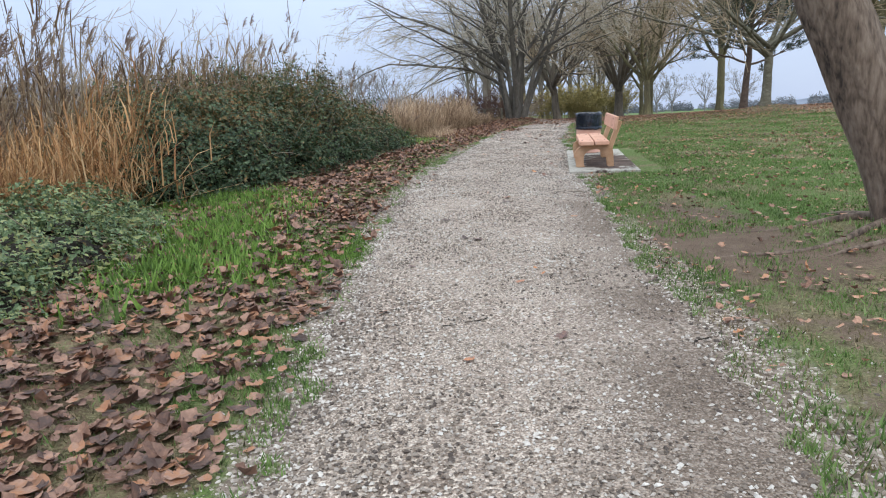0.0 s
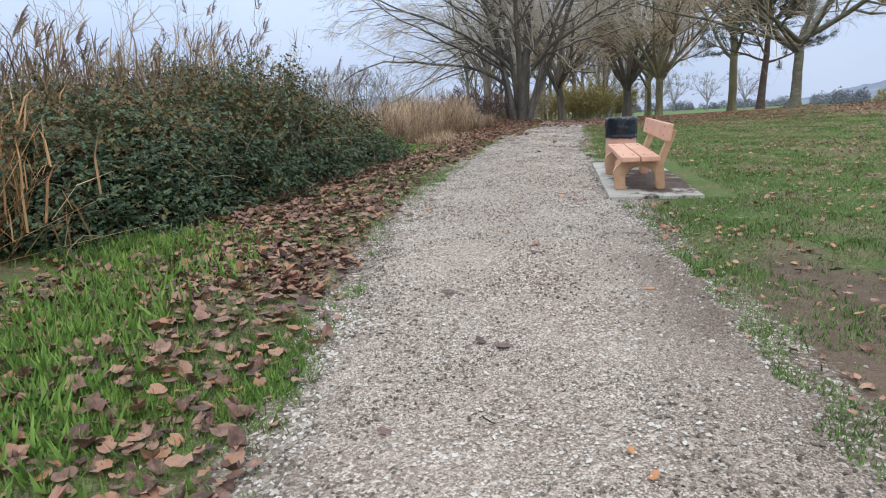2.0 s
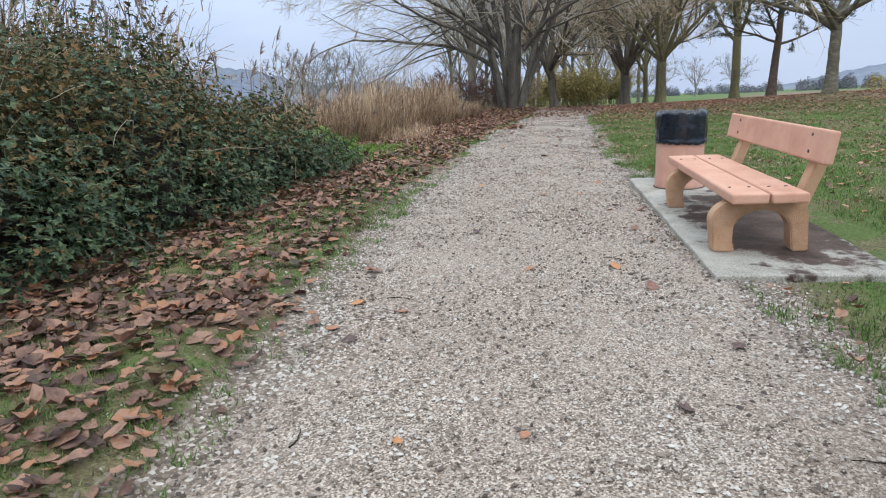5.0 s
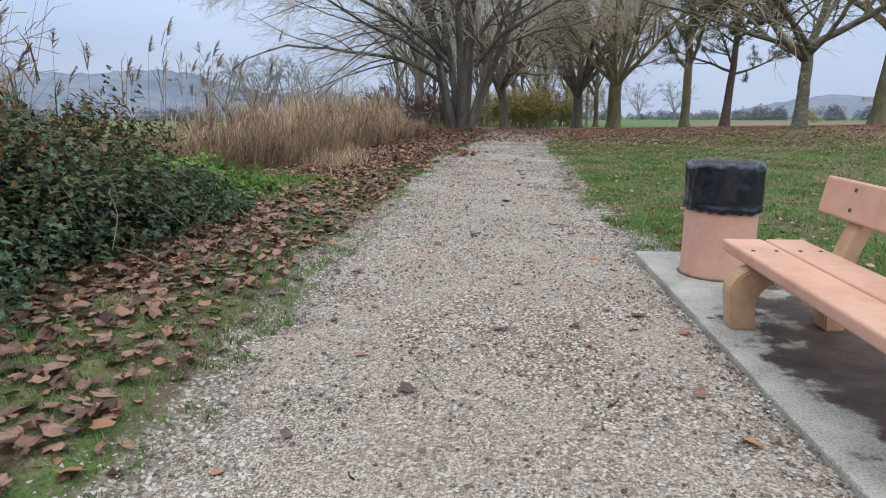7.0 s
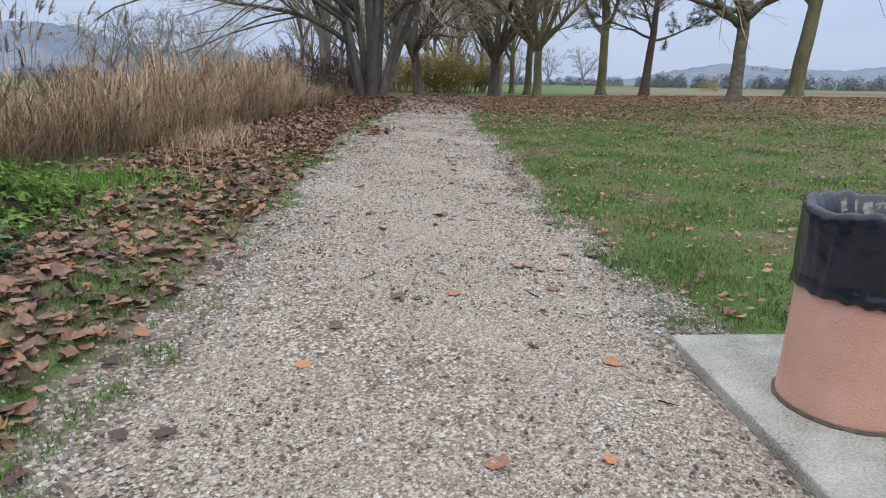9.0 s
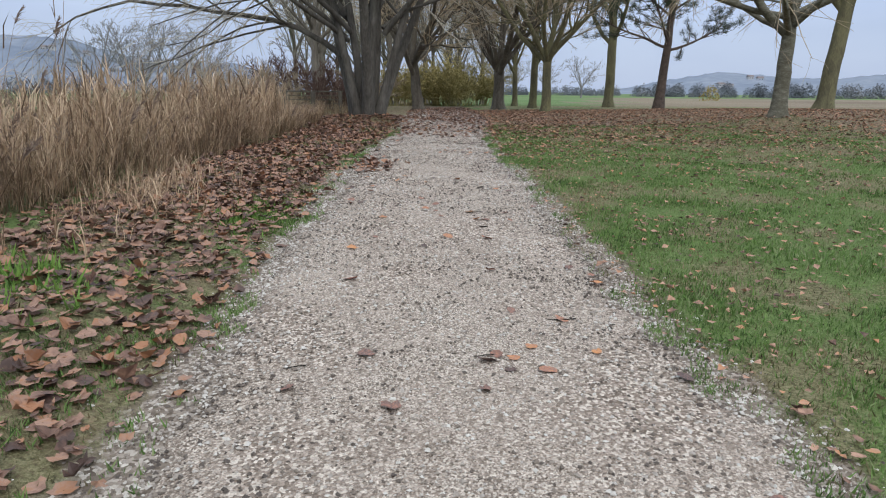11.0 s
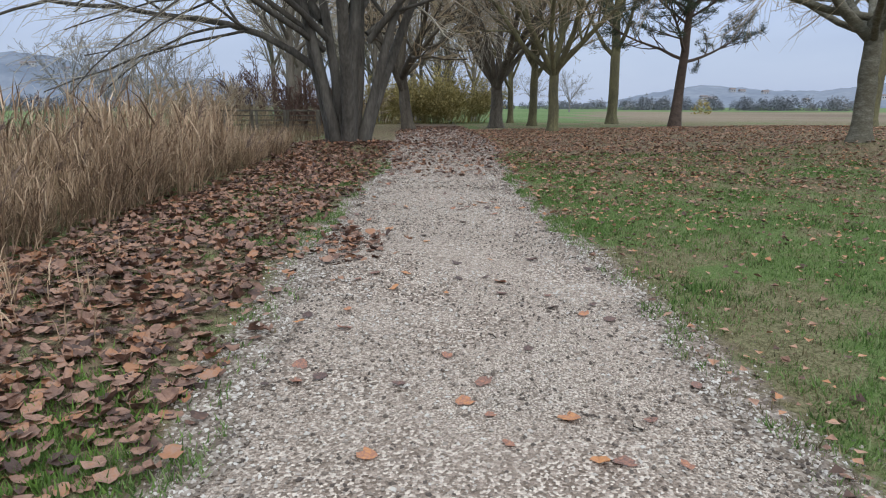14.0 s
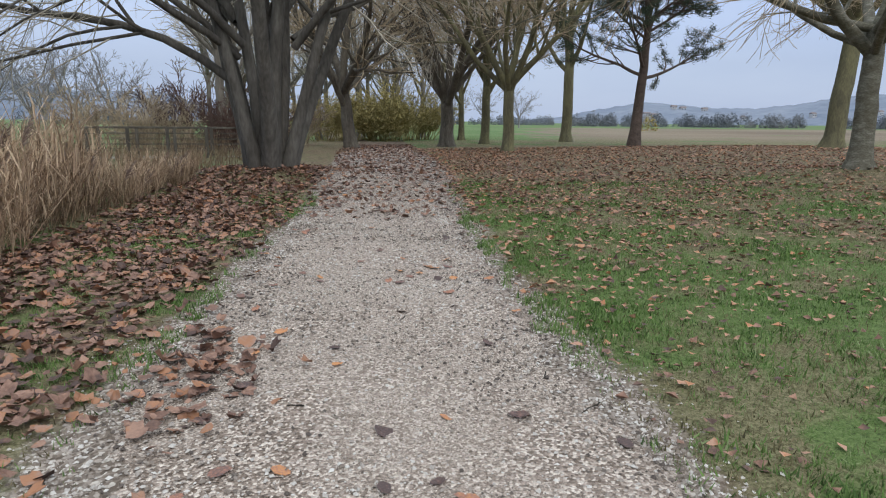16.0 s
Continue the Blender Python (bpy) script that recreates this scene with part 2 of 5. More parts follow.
def ground_material():
    """Lawn, leaf litter, bare earth and far fields, laid out by the sheet's own zone attribute."""
    m = bpy.data.materials.new("park_ground")
    m.use_nodes = True
    n, l = m.node_tree.nodes, m.node_tree.links
    b = n["Principled BSDF"]
    b.inputs["Roughness"].default_value = 0.95
    b.inputs["Specular IOR Level"].default_value = 0.15
    tc = n.new("ShaderNodeTexCoord")
    at = n.new("ShaderNodeAttribute")
    at.attribute_name = "zone"
    sep = n.new("ShaderNodeSeparateColor")
    l.new(at.outputs["Color"], sep.inputs[0])

    def noise_at(s, d=6, r=0.6):
        t = n.new("ShaderNodeTexNoise")
        t.inputs["Scale"].default_value, t.inputs["Detail"].default_value, t.inputs["Roughness"].default_value = s, d, r
        l.new(tc.outputs["Object"], t.inputs["Vector"])
        return t.outputs["Fac"]

    def ramp(src, *stops):
        r = n.new("ShaderNodeValToRGB")
        e = r.color_ramp.elements
        while len(e) < len(stops):
            e.new(0.5)
        for i, (p, c) in enumerate(stops):
            e[i].position, e[i].color = p, (*c, 1)
        l.new(src, r.inputs["Fac"])
        return r.outputs["Color"]

    def mix(f, a, c):
        x = n.new("ShaderNodeMix")
        x.data_type = "RGBA"
        l.new(f, x.inputs["Factor"])
        l.new(a, x.inputs["A"])
        l.new(c, x.inputs["B"])
        return x.outputs["Result"]

    def edge(zone, ns):
        """A zone whose border is broken up by noise."""
        a = n.new("ShaderNodeMath")
        a.operation = "ADD"
        l.new(zone, a.inputs[0])
        l.new(ns, a.inputs[1])
        r = n.new("ShaderNodeMapRange")
        r.inputs["From Min"].default_value, r.inputs["From Max"].default_value = 0.86, 1.14
        l.new(a.outputs[0], r.inputs["Value"])
        return r.outputs[0]

    n1, n2, n3, n4 = noise_at(1.6, 8, 0.7), noise_at(7, 8, 0.7), noise_at(38, 4, 0.7), noise_at(90, 3, 0.7)
    sw = n.new("ShaderNodeAttribute")
    sw.attribute_name = "sward"
    v = n.new("ShaderNodeTexVoronoi")
    v.inputs["Scale"].default_value = 13
    l.new(tc.outputs["Object"], v.inputs["Vector"])
    chips = n.new("ShaderNodeTexVoronoi")
    chips.inputs["Scale"].default_value = 55
    l.new(tc.outputs["Object"], chips.inputs["Vector"])
    green = mix(n1, ramp(n3, (0.34, (0.03, 0.04, 0.016)), (0.48, (0.088, 0.14, 0.04)), (0.62, (0.16, 0.22, 0.078))),
                ramp(n4, (0.34, (0.035, 0.046, 0.018)), (0.5, (0.105, 0.158, 0.048)), (0.66, (0.175, 0.2, 0.088))))
    worn = mix(n2, ramp(n3, (0.36, (0.05, 0.044, 0.024)), (0.48, (0.145, 0.138, 0.068)), (0.6, (0.27, 0.245, 0.145))),
               ramp(n4, (0.38, (0.055, 0.047, 0.026)), (0.5, (0.13, 0.125, 0.06)), (0.62, (0.22, 0.19, 0.115))))
    lawn = mix(edge(sw.outputs["Fac"], n2), worn, green)
    litter = mix(edge(n3, n1), ramp(v.outputs["Color"], (0.0, (0.05, 0.036, 0.026)), (0.45, (0.13, 0.09, 0.063)), (0.7, (0.22, 0.153, 0.107)), (1.0, (0.37, 0.25, 0.175))), worn)
    earth = mix(n3, ramp(n2, (0.25, (0.075, 0.05, 0.035)), (0.5, (0.145, 0.105, 0.078)), (0.75, (0.215, 0.163, 0.125))),
                ramp(n4, (0.3, (0.058, 0.04, 0.028)), (0.55, (0.155, 0.115, 0.085)), (0.75, (0.25, 0.2, 0.155))))
    far_noise = noise_at(0.03, 5)
    field = mix(edge(sw.outputs["Fac"], far_noise), ramp(far_noise, (0.35, (0.15, 0.115, 0.085)), (0.6, (0.21, 0.17, 0.12))),
                ramp(far_noise, (0.38, (0.09, 0.15, 0.05)), (0.6, (0.13, 0.18, 0.075))))
    grit = ramp(chips.outputs["Color"], (0.15, (0.12, 0.094, 0.074)), (0.5, (0.22, 0.18, 0.147)), (0.72, (0.36, 0.31, 0.265)), (0.92, (0.6, 0.56, 0.5)))
    c = mix(sep.outputs["Blue"], lawn, field)
    c = mix(edge(sep.outputs["Green"], n2), c, earth)
    c = mix(edge(sep.outputs["Red"], n2), c, litter)
    c = mix(edge(at.outputs["Alpha"], n2), c, grit)
    l.new(c, b.inputs["Base Color"])
    bp = n.new("ShaderNodeBump")
    bp.inputs["Strength"].default_value, bp.inputs["Distance"].default_value = 0.8, 0.03
    l.new(n3, bp.inputs["Height"])
    l.new(bp.outputs["Normal"], b.inputs["Normal"])
    return m


def gravel_material():
    """Pale crushed limestone trodden into a fine beige bed."""
    m = bpy.data.materials.new("crushed_limestone_path")
    m.use_nodes = True
    n, l = m.node_tree.nodes, m.node_tree.links
    b = n["Principled BSDF"]
    b.inputs["Roughness"].default_value = 0.9
    b.inputs["Specular IOR Level"].default_value = 0.25
    tc = n.new("ShaderNodeTexCoord")

    def voronoi(s):
        v = n.new("ShaderNodeTexVoronoi")
        v.inputs["Scale"].default_value = s
        l.new(tc.outputs["Object"], v.inputs["Vector"])
        return v

    big = n.new("ShaderNodeTexNoise")
    big.inputs["Scale"].default_value, big.inputs["Detail"].default_value = 1.1, 8
    l.new(tc.outputs["Object"], big.inputs["Vector"])
    v1, v2 = voronoi(76), voronoi(135)

    def ramp(src, *stops):
        r = n.new("ShaderNodeValToRGB")
        e = r.color_ramp.elements
        while len(e) < len(stops):
            e.new(0.5)
        for i, (p, c) in enumerate(stops):
            e[i].position, e[i].color = p, (*c, 1)
        l.new(src, r.inputs["Fac"])
        return r.outputs["Color"]

    c1 = ramp(v1.outputs["Color"], (0.1, (0.14, 0.11, 0.088)), (0.4, (0.26, 0.214, 0.178)), (0.6, (0.41, 0.348, 0.3)), (0.83, (0.74, 0.68, 0.61)))
    c2 = ramp(v2.outputs["Color"], (0.1, (0.12, 0.095, 0.075)), (0.5, (0.33, 0.275, 0.23)), (0.82, (0.65, 0.585, 0.515)))
    mx = n.new("ShaderNodeMix")
    mx.data_type = "RGBA"
    rr = ramp(big.outputs["Fac"], (0.38, (0, 0, 0)), (0.6, (1, 1, 1)))
    l.new(rr, mx.inputs["Factor"])
    l.new(c1, mx.inputs["A"])
    l.new(c2, mx.inputs["B"])
    tint = n.new("ShaderNodeMix")
    tint.data_type, tint.blend_type = "RGBA", "MULTIPLY"
    tint.inputs["Factor"].default_value = 1.0
    l.new(mx.outputs["Result"], tint.inputs["A"])
    l.new(ramp(big.outputs["Fac"], (0.3, (0.9, 0.86, 0.83)), (0.55, (1, 0.97, 0.95)), (0.75, (1.0, 1.0, 1.0))), tint.inputs["B"])
    mud = n.new("ShaderNodeAttribute")
    mud.attribute_name = "mud"
    muddy = n.new("ShaderNodeMix")
    muddy.data_type = "RGBA"
    l.new(mud.outputs["Fac"], muddy.inputs["Factor"])
    l.new(tint.outputs["Result"], muddy.inputs["A"])
    l.new(ramp(v2.outputs["Color"], (0.2, (0.09, 0.067, 0.05)), (0.6, (0.17, 0.13, 0.102)), (0.9, (0.32, 0.27, 0.225))), muddy.inputs["B"])
    l.new(muddy.outputs["Result"], b.inputs["Base Color"])
    bp = n.new("ShaderNodeBump")
    bp.inputs["Strength"].default_value, bp.inputs["Distance"].default_value = 1.0, 0.014
    bp.invert = True
    l.new(v1.outputs["Distance"], bp.inputs["Height"])
    l.new(bp.outputs["Normal"], b.inputs["Normal"])
    return m


def blotched_slab(m):
    """Noisy-edged blotches of dark brown mixed over the concrete under the bench."""
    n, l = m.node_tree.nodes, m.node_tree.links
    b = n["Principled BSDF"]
    concrete_color = b.inputs["Base Color"].links[0].from_socket
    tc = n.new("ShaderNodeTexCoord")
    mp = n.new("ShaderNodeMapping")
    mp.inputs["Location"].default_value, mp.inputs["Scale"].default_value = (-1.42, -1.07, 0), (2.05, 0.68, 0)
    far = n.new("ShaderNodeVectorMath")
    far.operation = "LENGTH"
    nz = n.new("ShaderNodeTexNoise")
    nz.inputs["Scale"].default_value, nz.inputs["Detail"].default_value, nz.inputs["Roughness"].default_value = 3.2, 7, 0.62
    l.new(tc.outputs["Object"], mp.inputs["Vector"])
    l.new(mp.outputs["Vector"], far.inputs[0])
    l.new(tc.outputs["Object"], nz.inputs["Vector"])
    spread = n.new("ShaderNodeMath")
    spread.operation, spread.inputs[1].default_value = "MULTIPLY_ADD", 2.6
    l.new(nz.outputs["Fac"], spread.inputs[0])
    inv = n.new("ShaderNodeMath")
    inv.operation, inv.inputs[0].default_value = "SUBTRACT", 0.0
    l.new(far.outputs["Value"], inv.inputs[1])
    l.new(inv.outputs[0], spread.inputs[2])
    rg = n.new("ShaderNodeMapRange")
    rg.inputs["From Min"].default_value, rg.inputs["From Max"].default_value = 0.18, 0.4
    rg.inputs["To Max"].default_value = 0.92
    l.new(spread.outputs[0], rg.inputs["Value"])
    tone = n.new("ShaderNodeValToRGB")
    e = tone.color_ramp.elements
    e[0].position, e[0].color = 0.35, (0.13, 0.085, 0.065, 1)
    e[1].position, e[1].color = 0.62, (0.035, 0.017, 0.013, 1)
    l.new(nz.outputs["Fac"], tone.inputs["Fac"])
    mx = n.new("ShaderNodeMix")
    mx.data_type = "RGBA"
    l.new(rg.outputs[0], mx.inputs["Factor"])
    l.new(concrete_color, mx.inputs["A"])
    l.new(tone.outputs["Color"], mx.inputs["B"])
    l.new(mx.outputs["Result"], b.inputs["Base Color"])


blotched_slab(SLAB)
GROUND, GRAVEL = ground_material(), gravel_material()

# ---- mesh helpers ----
rng = np.random.default_rng(7)


def mesh_of(name, verts, faces, mat, smooth=False):
    """A mesh from arrays; all faces have the same number of corners."""
    verts, faces = np.asarray(verts, np.float32).reshape(-1, 3), np.asarray(faces, np.int32)
    me = bpy.data.meshes.new(name)
    k = faces.shape[1]
    me.vertices.add(len(verts))
    me.vertices.foreach_set("co", verts.ravel())
    me.loops.add(faces.size)
    me.loops.foreach_set("vertex_index", faces.ravel())
    me.polygons.add(len(faces))
    me.polygons.foreach_set("loop_start", np.arange(0, faces.size, k, dtype=np.int32))
    me.polygons.foreach_set("use_smooth", np.full(len(faces), smooth))
    me.materials.append(mat)
    me.update(calc_edges=True)
    me.validate()
    return me


def part(name, bm, mat, parent, label="", smooth=False):
    """Links a bmesh, or a finished mesh, as one object under a thing."""
    if isinstance(bm, bmesh.types.BMesh):
        me = bpy.data.meshes.new(name)
        bm.to_mesh(me)
        bm.free()
        me.materials.append(mat)
        if smooth:
            me.polygons.foreach_set("use_smooth", [True] * len(me.polygons))
    else:
        me = bm
    ob = new(name, me)
    ob.parent = parent
    many = ("branchwork", "twig_crown", "cane_tangle", "needle_crown", "foliage", "autumn_foliage", "stalks", "blades", "plumes")
    return tagged(ob, label, kind="stuff" if name in many else "")


def scattered(tv, tf, pos, turn, size):
    """Copies of one small shape: turn is (n, 3, 3), size (n,) or (n, 3)."""
    size = np.asarray(size)
    size = size[:, None, None] if size.ndim == 1 else size[:, None, :]
    v = np.einsum("nij,nkj->nki", turn, tv[None] * size) + pos[:, None]
    f = tf[None] + (np.arange(len(pos)) * len(tv))[:, None, None]
    return v.reshape(-1, 3), f.reshape(-1, tf.shape[1])


def turns(yaw, tilt, spin=None):
    """Matrices that tilt from upright by tilt towards yaw, after a spin about z."""
    c, s = np.cos(yaw), np.sin(yaw)
    ct, st = np.cos(tilt), np.sin(tilt)
    o, z = np.ones_like(c), np.zeros_like(c)
    rz = np.array([[c, -s, z], [s, c, z], [z, z, o]]).transpose(2, 0, 1)
    ry = np.array([[ct, z, st], [z, o, z], [-st, z, ct]]).transpose(2, 0, 1)
    m = rz @ ry
    if spin is not None:
        c, s = np.cos(spin), np.sin(spin)
        m = m @ np.array([[c, -s, z], [s, c, z], [z, z, o]]).transpose(2, 0, 1)
    return m


def unit(v):
    return v / np.maximum(np.linalg.norm(v, axis=-1, keepdims=True), 1e-9)


def tubes(pts, rad, sides):
    """Quads round many polylines at once: pts (b, k, 3), rad (b, k)."""
    b, k, _ = pts.shape
    t = unit(np.gradient(pts, axis=1))
    ref = np.where(np.abs(t.mean(1)[:, 2:3]) > 0.7, np.array([[1.0, 0, 0]]), np.array([[0, 0, 1.0]]))[:, None]
    u = unit(np.cross(t, ref))
    w = np.cross(t, u)
    a = np.arange(sides) * 2 * np.pi / sides
    v = pts[:, :, None] + rad[:, :, None, None] * (u[:, :, None] * np.cos(a)[:, None] + w[:, :, None] * np.sin(a)[:, None])
    i, j = np.arange(k - 1)[:, None], np.arange(sides)[None]
    q = np.stack([i * sides + j, i * sides + (j + 1) % sides, (i + 1) * sides + (j + 1) % sides, (i + 1) * sides + j], -1).reshape(-1, 4)
    f = q[None] + (np.arange(b) * k * sides)[:, None, None]
    return v.reshape(-1, 3), f.reshape(-1, 4)


def joined(*pieces):
    vs, fs, o = [], [], 0
    for v, f in pieces:
        vs.append(v)
        fs.append(f + o)
        o += len(v)
    return np.concatenate(vs), np.concatenate(fs)


def box_bm(x0, x1, y0, y1, z0, z1, bevel=0.01, segs=2):
    bm = bmesh.new()
    bmesh.ops.create_cube(bm, size=1)
    for v in bm.verts:
        v.co = ((x0 + x1) / 2 + v.co.x * (x1 - x0), (y0 + y1) / 2 + v.co.y * (y1 - y0), (z0 + z1) / 2 + v.co.z * (z1 - z0))
    if bevel:
        bmesh.ops.bevel(bm, geom=bm.edges[:], offset=bevel, segments=segs, affect="EDGES", profile=0.5)
    return bm


# ---- the lie of the land ----
def smooth_step(a, b, v):
    t = np.clip((v - a) / (b - a), 0, 1)
    return t * t * (3 - 2 * t)


def waves(x, y, s, seed=0.0):
    """A cheap, smooth unevenness between about -1 and 1."""
    return (np.sin(x * s + 1.3 * np.sin(y * s * 0.7 + seed) + seed) + np.sin(y * s * 1.13 + 1.7 * np.sin(x * s * 0.6 - seed)) +
            np.sin((x + y) * s * 0.61 + seed * 2.1)) / 3


def mottle(x, y, s, seed=0, octaves=3):
    """Irregular patches between 0 and 1, s of them to the metre."""
    x, y = np.asarray(x, float) * s, np.asarray(y, float) * s
    tab = np.random.default_rng(1000 + seed).uniform(0, 1, (256, 256))
    out, amp, total = 0.0, 1.0, 0.0
    for _ in range(octaves):
        i, j = np.floor(x).astype(int), np.floor(y).astype(int)
        u, w = x - i, y - j
        u, w = u * u * (3 - 2 * u), w * w * (3 - 2 * w)
        a, b, c, d = tab[i % 256, j % 256], tab[(i + 1) % 256, j % 256], tab[i % 256, (j + 1) % 256], tab[(i + 1) % 256, (j + 1) % 256]
        out = out + amp * ((a * (1 - u) + b * u) * (1 - w) + (c * (1 - u) + d * u) * w)
        total += amp
        amp *= 0.6
        x, y = x * 2.07 + 17.3, y * 2.07 + 5.1
    return np.clip((out / total - 0.5) * 1.7 + 0.5, 0, 1)


PATH_Y = [-8, 2, 4.4, 7, 10.6, 13, 15, 17, 20, 22, 25, 28, 30, 35, 40, 46, 55, 64]
PATH_L = [-0.6, -1.05, -1.4, -1.75, -1.95, -2.0, -1.9, -1.68, -1.55, -1.35, -1.12, -0.65, -0.3, 0.15, 0.6, 1.0, 2.0, 3.4]
PATH_R = [1.3, 1.02, 0.96, 0.84, 0.78, 0.86, 0.9, 0.74, 0.95, 1.12, 1.3, 1.6, 1.9, 2.75, 3.4, 4.0, 4.8, 5.6]


def path_left(y):
    return np.interp(y, PATH_Y, PATH_L) + 0.16 * (mottle(0 * y, y, 1.4, 6, 4) - 0.5) + 0.05 * waves(0 * y, y, 1.9, 1.0) + 0.045 * waves(0 * y, y, 9.1, 2.0) + 0.05 * waves(0 * y, y, 17.0, 2.0) + 0.04 * waves(0 * y, y, 31.0, 5.0)


def path_right(y):
    return np.interp(y, PATH_Y, PATH_R) + 0.16 * (mottle(0 * y + 9.5, y, 1.4, 7, 4) - 0.5) + 0.04 * waves(0 * y, y, 1.7, 4.0) + 0.045 * waves(0 * y, y, 8.7, 3.0) + 0.05 * waves(0 * y, y, 15.5, 3.0) + 0.04 * waves(0 * y, y, 29.0, 6.0)


def land(x, y):
    """Height of the ground."""
    x, y = np.asarray(x, float), np.asarray(y, float)
    z = np.interp(y, [-60, -20, 0, 12, 24, 32, 48, 60, 100, 400], [-1.2, -0.75, 0, 0.45, 0.85, 1.0, 1.0, 0.95, 0.6, 0.2])
    near = 1 - smooth_step(34, 60, y)
    z = z + 0.14 * smooth_step(-1.8, -2.6, x) * smooth_step(26, 14, y) * smooth_step(-30, -6, y)
    z = z - 1.1 * smooth_step(-5.5, -14, x) * smooth_step(150, 60, y)
    z = z + 0.35 * smooth_step(3, 20, x) * near * smooth_step(5, 22, y)
    z = z + 0.22 * np.exp(-((x - 10.4) ** 2 + (y - 31.9) ** 2) / 1.6)
    z = z + 0.25 * np.exp(-((x + 1.0) ** 2 + (y - 34.4) ** 2) / 3.0)
    z = z + 0.16 * np.exp(-((x - 2.85) ** 2 + (y - 5.7) ** 2) / 0.7)
    z = z - 0.06 * smooth_step(0.52, 0.68, x) * smooth_step(1.72, 1.62, x) * smooth_step(10.82, 10.92, y) * smooth_step(14.98, 14.9, y)
    off = np.clip(np.minimum(np.abs(x - np.interp(y, PATH_Y, PATH_L)), np.abs(x - np.interp(y, PATH_Y, PATH_R))), 0, 1)
    inside = (x > np.interp(y, PATH_Y, PATH_L)) & (x < np.interp(y, PATH_Y, PATH_R))
    return z + np.where(inside, 0, 0.025 * off * waves(x, y, 1.9, 0.5)) * np.exp(-np.abs(y - 20) / 60)


def sward(x, y):
    """How green the grass is, 0 to 1: worn and strawy towards the trees and on the verge."""
    pl, pr = np.interp(y, PATH_Y, PATH_L), np.interp(y, PATH_Y, PATH_R)
    g = 0.7 - 0.2 * smooth_step(15, 24, y) - 0.1 * smooth_step(26, 36, y) - 0.12 * smooth_step(3, 9, x - pr) - 0.12 * (x < pl)
    g = g - 0.22 * smooth_step(6.0, 4.0, y) * (x > pr)
    g = np.where(y > 62, 1 - smooth_step(0.22, 0.42, x / np.maximum(y - 10, 1)) * smooth_step(210, 170, y), g)
    return np.clip(g + 1.0 * (mottle(x, y, 1.9, 1, 3) - 0.5) + 0.35 * (mottle(x, y, 0.5, 8, 2) - 0.5), 0, 1)


def litter_zone(x, y):
    """How thickly fallen leaves cover the ground, 0 to 1."""
    pl, pr = np.interp(y, PATH_Y, PATH_L), np.interp(y, PATH_Y, PATH_R)
    d = pl - x
    left = smooth_step(-0.1, 0.25, d) * smooth_step(2.8, 1.7, d)
    gap = 1 - 0.85 * smooth_step(0.42, 0.62, mottle(x, y, 1.3, 3, 3) + 0.22 * smooth_step(0.9, 0.2, d)) * smooth_step(2.2, 1.0, d)
    left = left * gap * (0.72 + 0.35 * smooth_step(20, 22, y) + 0.1 * smooth_step(10, 4, y) + 0.3 * smooth_step(14, 11, y) * smooth_step(6, 9, y))
    left = left * (1 - 0.55 * np.exp(-((y - 17.5) / 1.6) ** 2))
    r = x - pr
    under = smooth_step(21, 37, y + 0.3 * x + 9 * (mottle(x, y, 0.55, 2, 4) - 0.5)) * smooth_step(-0.3, 1.0, r) * smooth_step(58, 46, y) * smooth_step(30, 14, x)
    left = np.maximum(left, 0.5 * smooth_step(0.05, 0.3, d) * smooth_step(2.6, 1.8, d) * smooth_step(50, 40, y))
    patch = (0.85 + 0.5 * waves(x, y, 1.1, 3) + 0.3 * waves(x, y, 3.7, 1)) * np.exp(-(((x - 8.5) / 4.5) ** 2 + ((y - 17) / 3.0) ** 2)) * 0.9
    patch = np.maximum(patch, np.exp(-(((x - 2.5) / 0.8) ** 2 + ((y - 4.3) / 0.7) ** 2)) * (0.4 + 0.6 * mottle(x, y, 2.0, 9)))
    trodden = 0.35 * smooth_step(34, 42, y) * (x > pl) * (x < pr)
    tail = smooth_step(30, 36, y) * smooth_step(2.5, 0.5, d) * (d > 0) * 0.8
    return np.clip(np.maximum.reduce([left * (d > 0), under * 0.74, patch, trodden, tail]), 0, 1)


def earth_zone(x, y):
    """Bare trodden earth beside the path and under the leaning tree."""
    m = mottle(x, y, 1.6, 4, 4)
    a = np.exp(-(((x - 1.45) / 0.8) ** 2 + ((y - 6.2) / 1.9) ** 2)) * (0.95 + 0.45 * m)
    c = np.exp(-(((x - 2.4) / 1.3) ** 2 + ((y - 4.8) / 0.95) ** 2)) * (0.6 + 0.7 * m)
    b = np.exp(-(((x - 1.6) / 0.9) ** 2 + ((y - 3.0) / 1.5) ** 2)) * (0.25 + 0.6 * m)
    c = np.maximum(c, b)
    pl, pr = np.interp(y, PATH_Y, PATH_L), np.interp(y, PATH_Y, PATH_R)
    e = np.maximum(np.exp(-((x - pr) / 0.28) ** 2), np.exp(-((x - pl) / 0.34) ** 2)) * (0.35 + 0.5 * m)
    e = np.maximum(e, 0.8 * (x > pl) * (x < pr) * smooth_step(44, 49, y) * smooth_step(64, 56, y))
    bush = smooth_step(1.25, 1.7, pl - x) * smooth_step(3.4, 2.4, pl - x) * smooth_step(16, 15, y) * smooth_step(8, 9.5, y) * 0.9
    return np.clip(np.maximum.reduce([a, c, e, bush]), 0, 1)


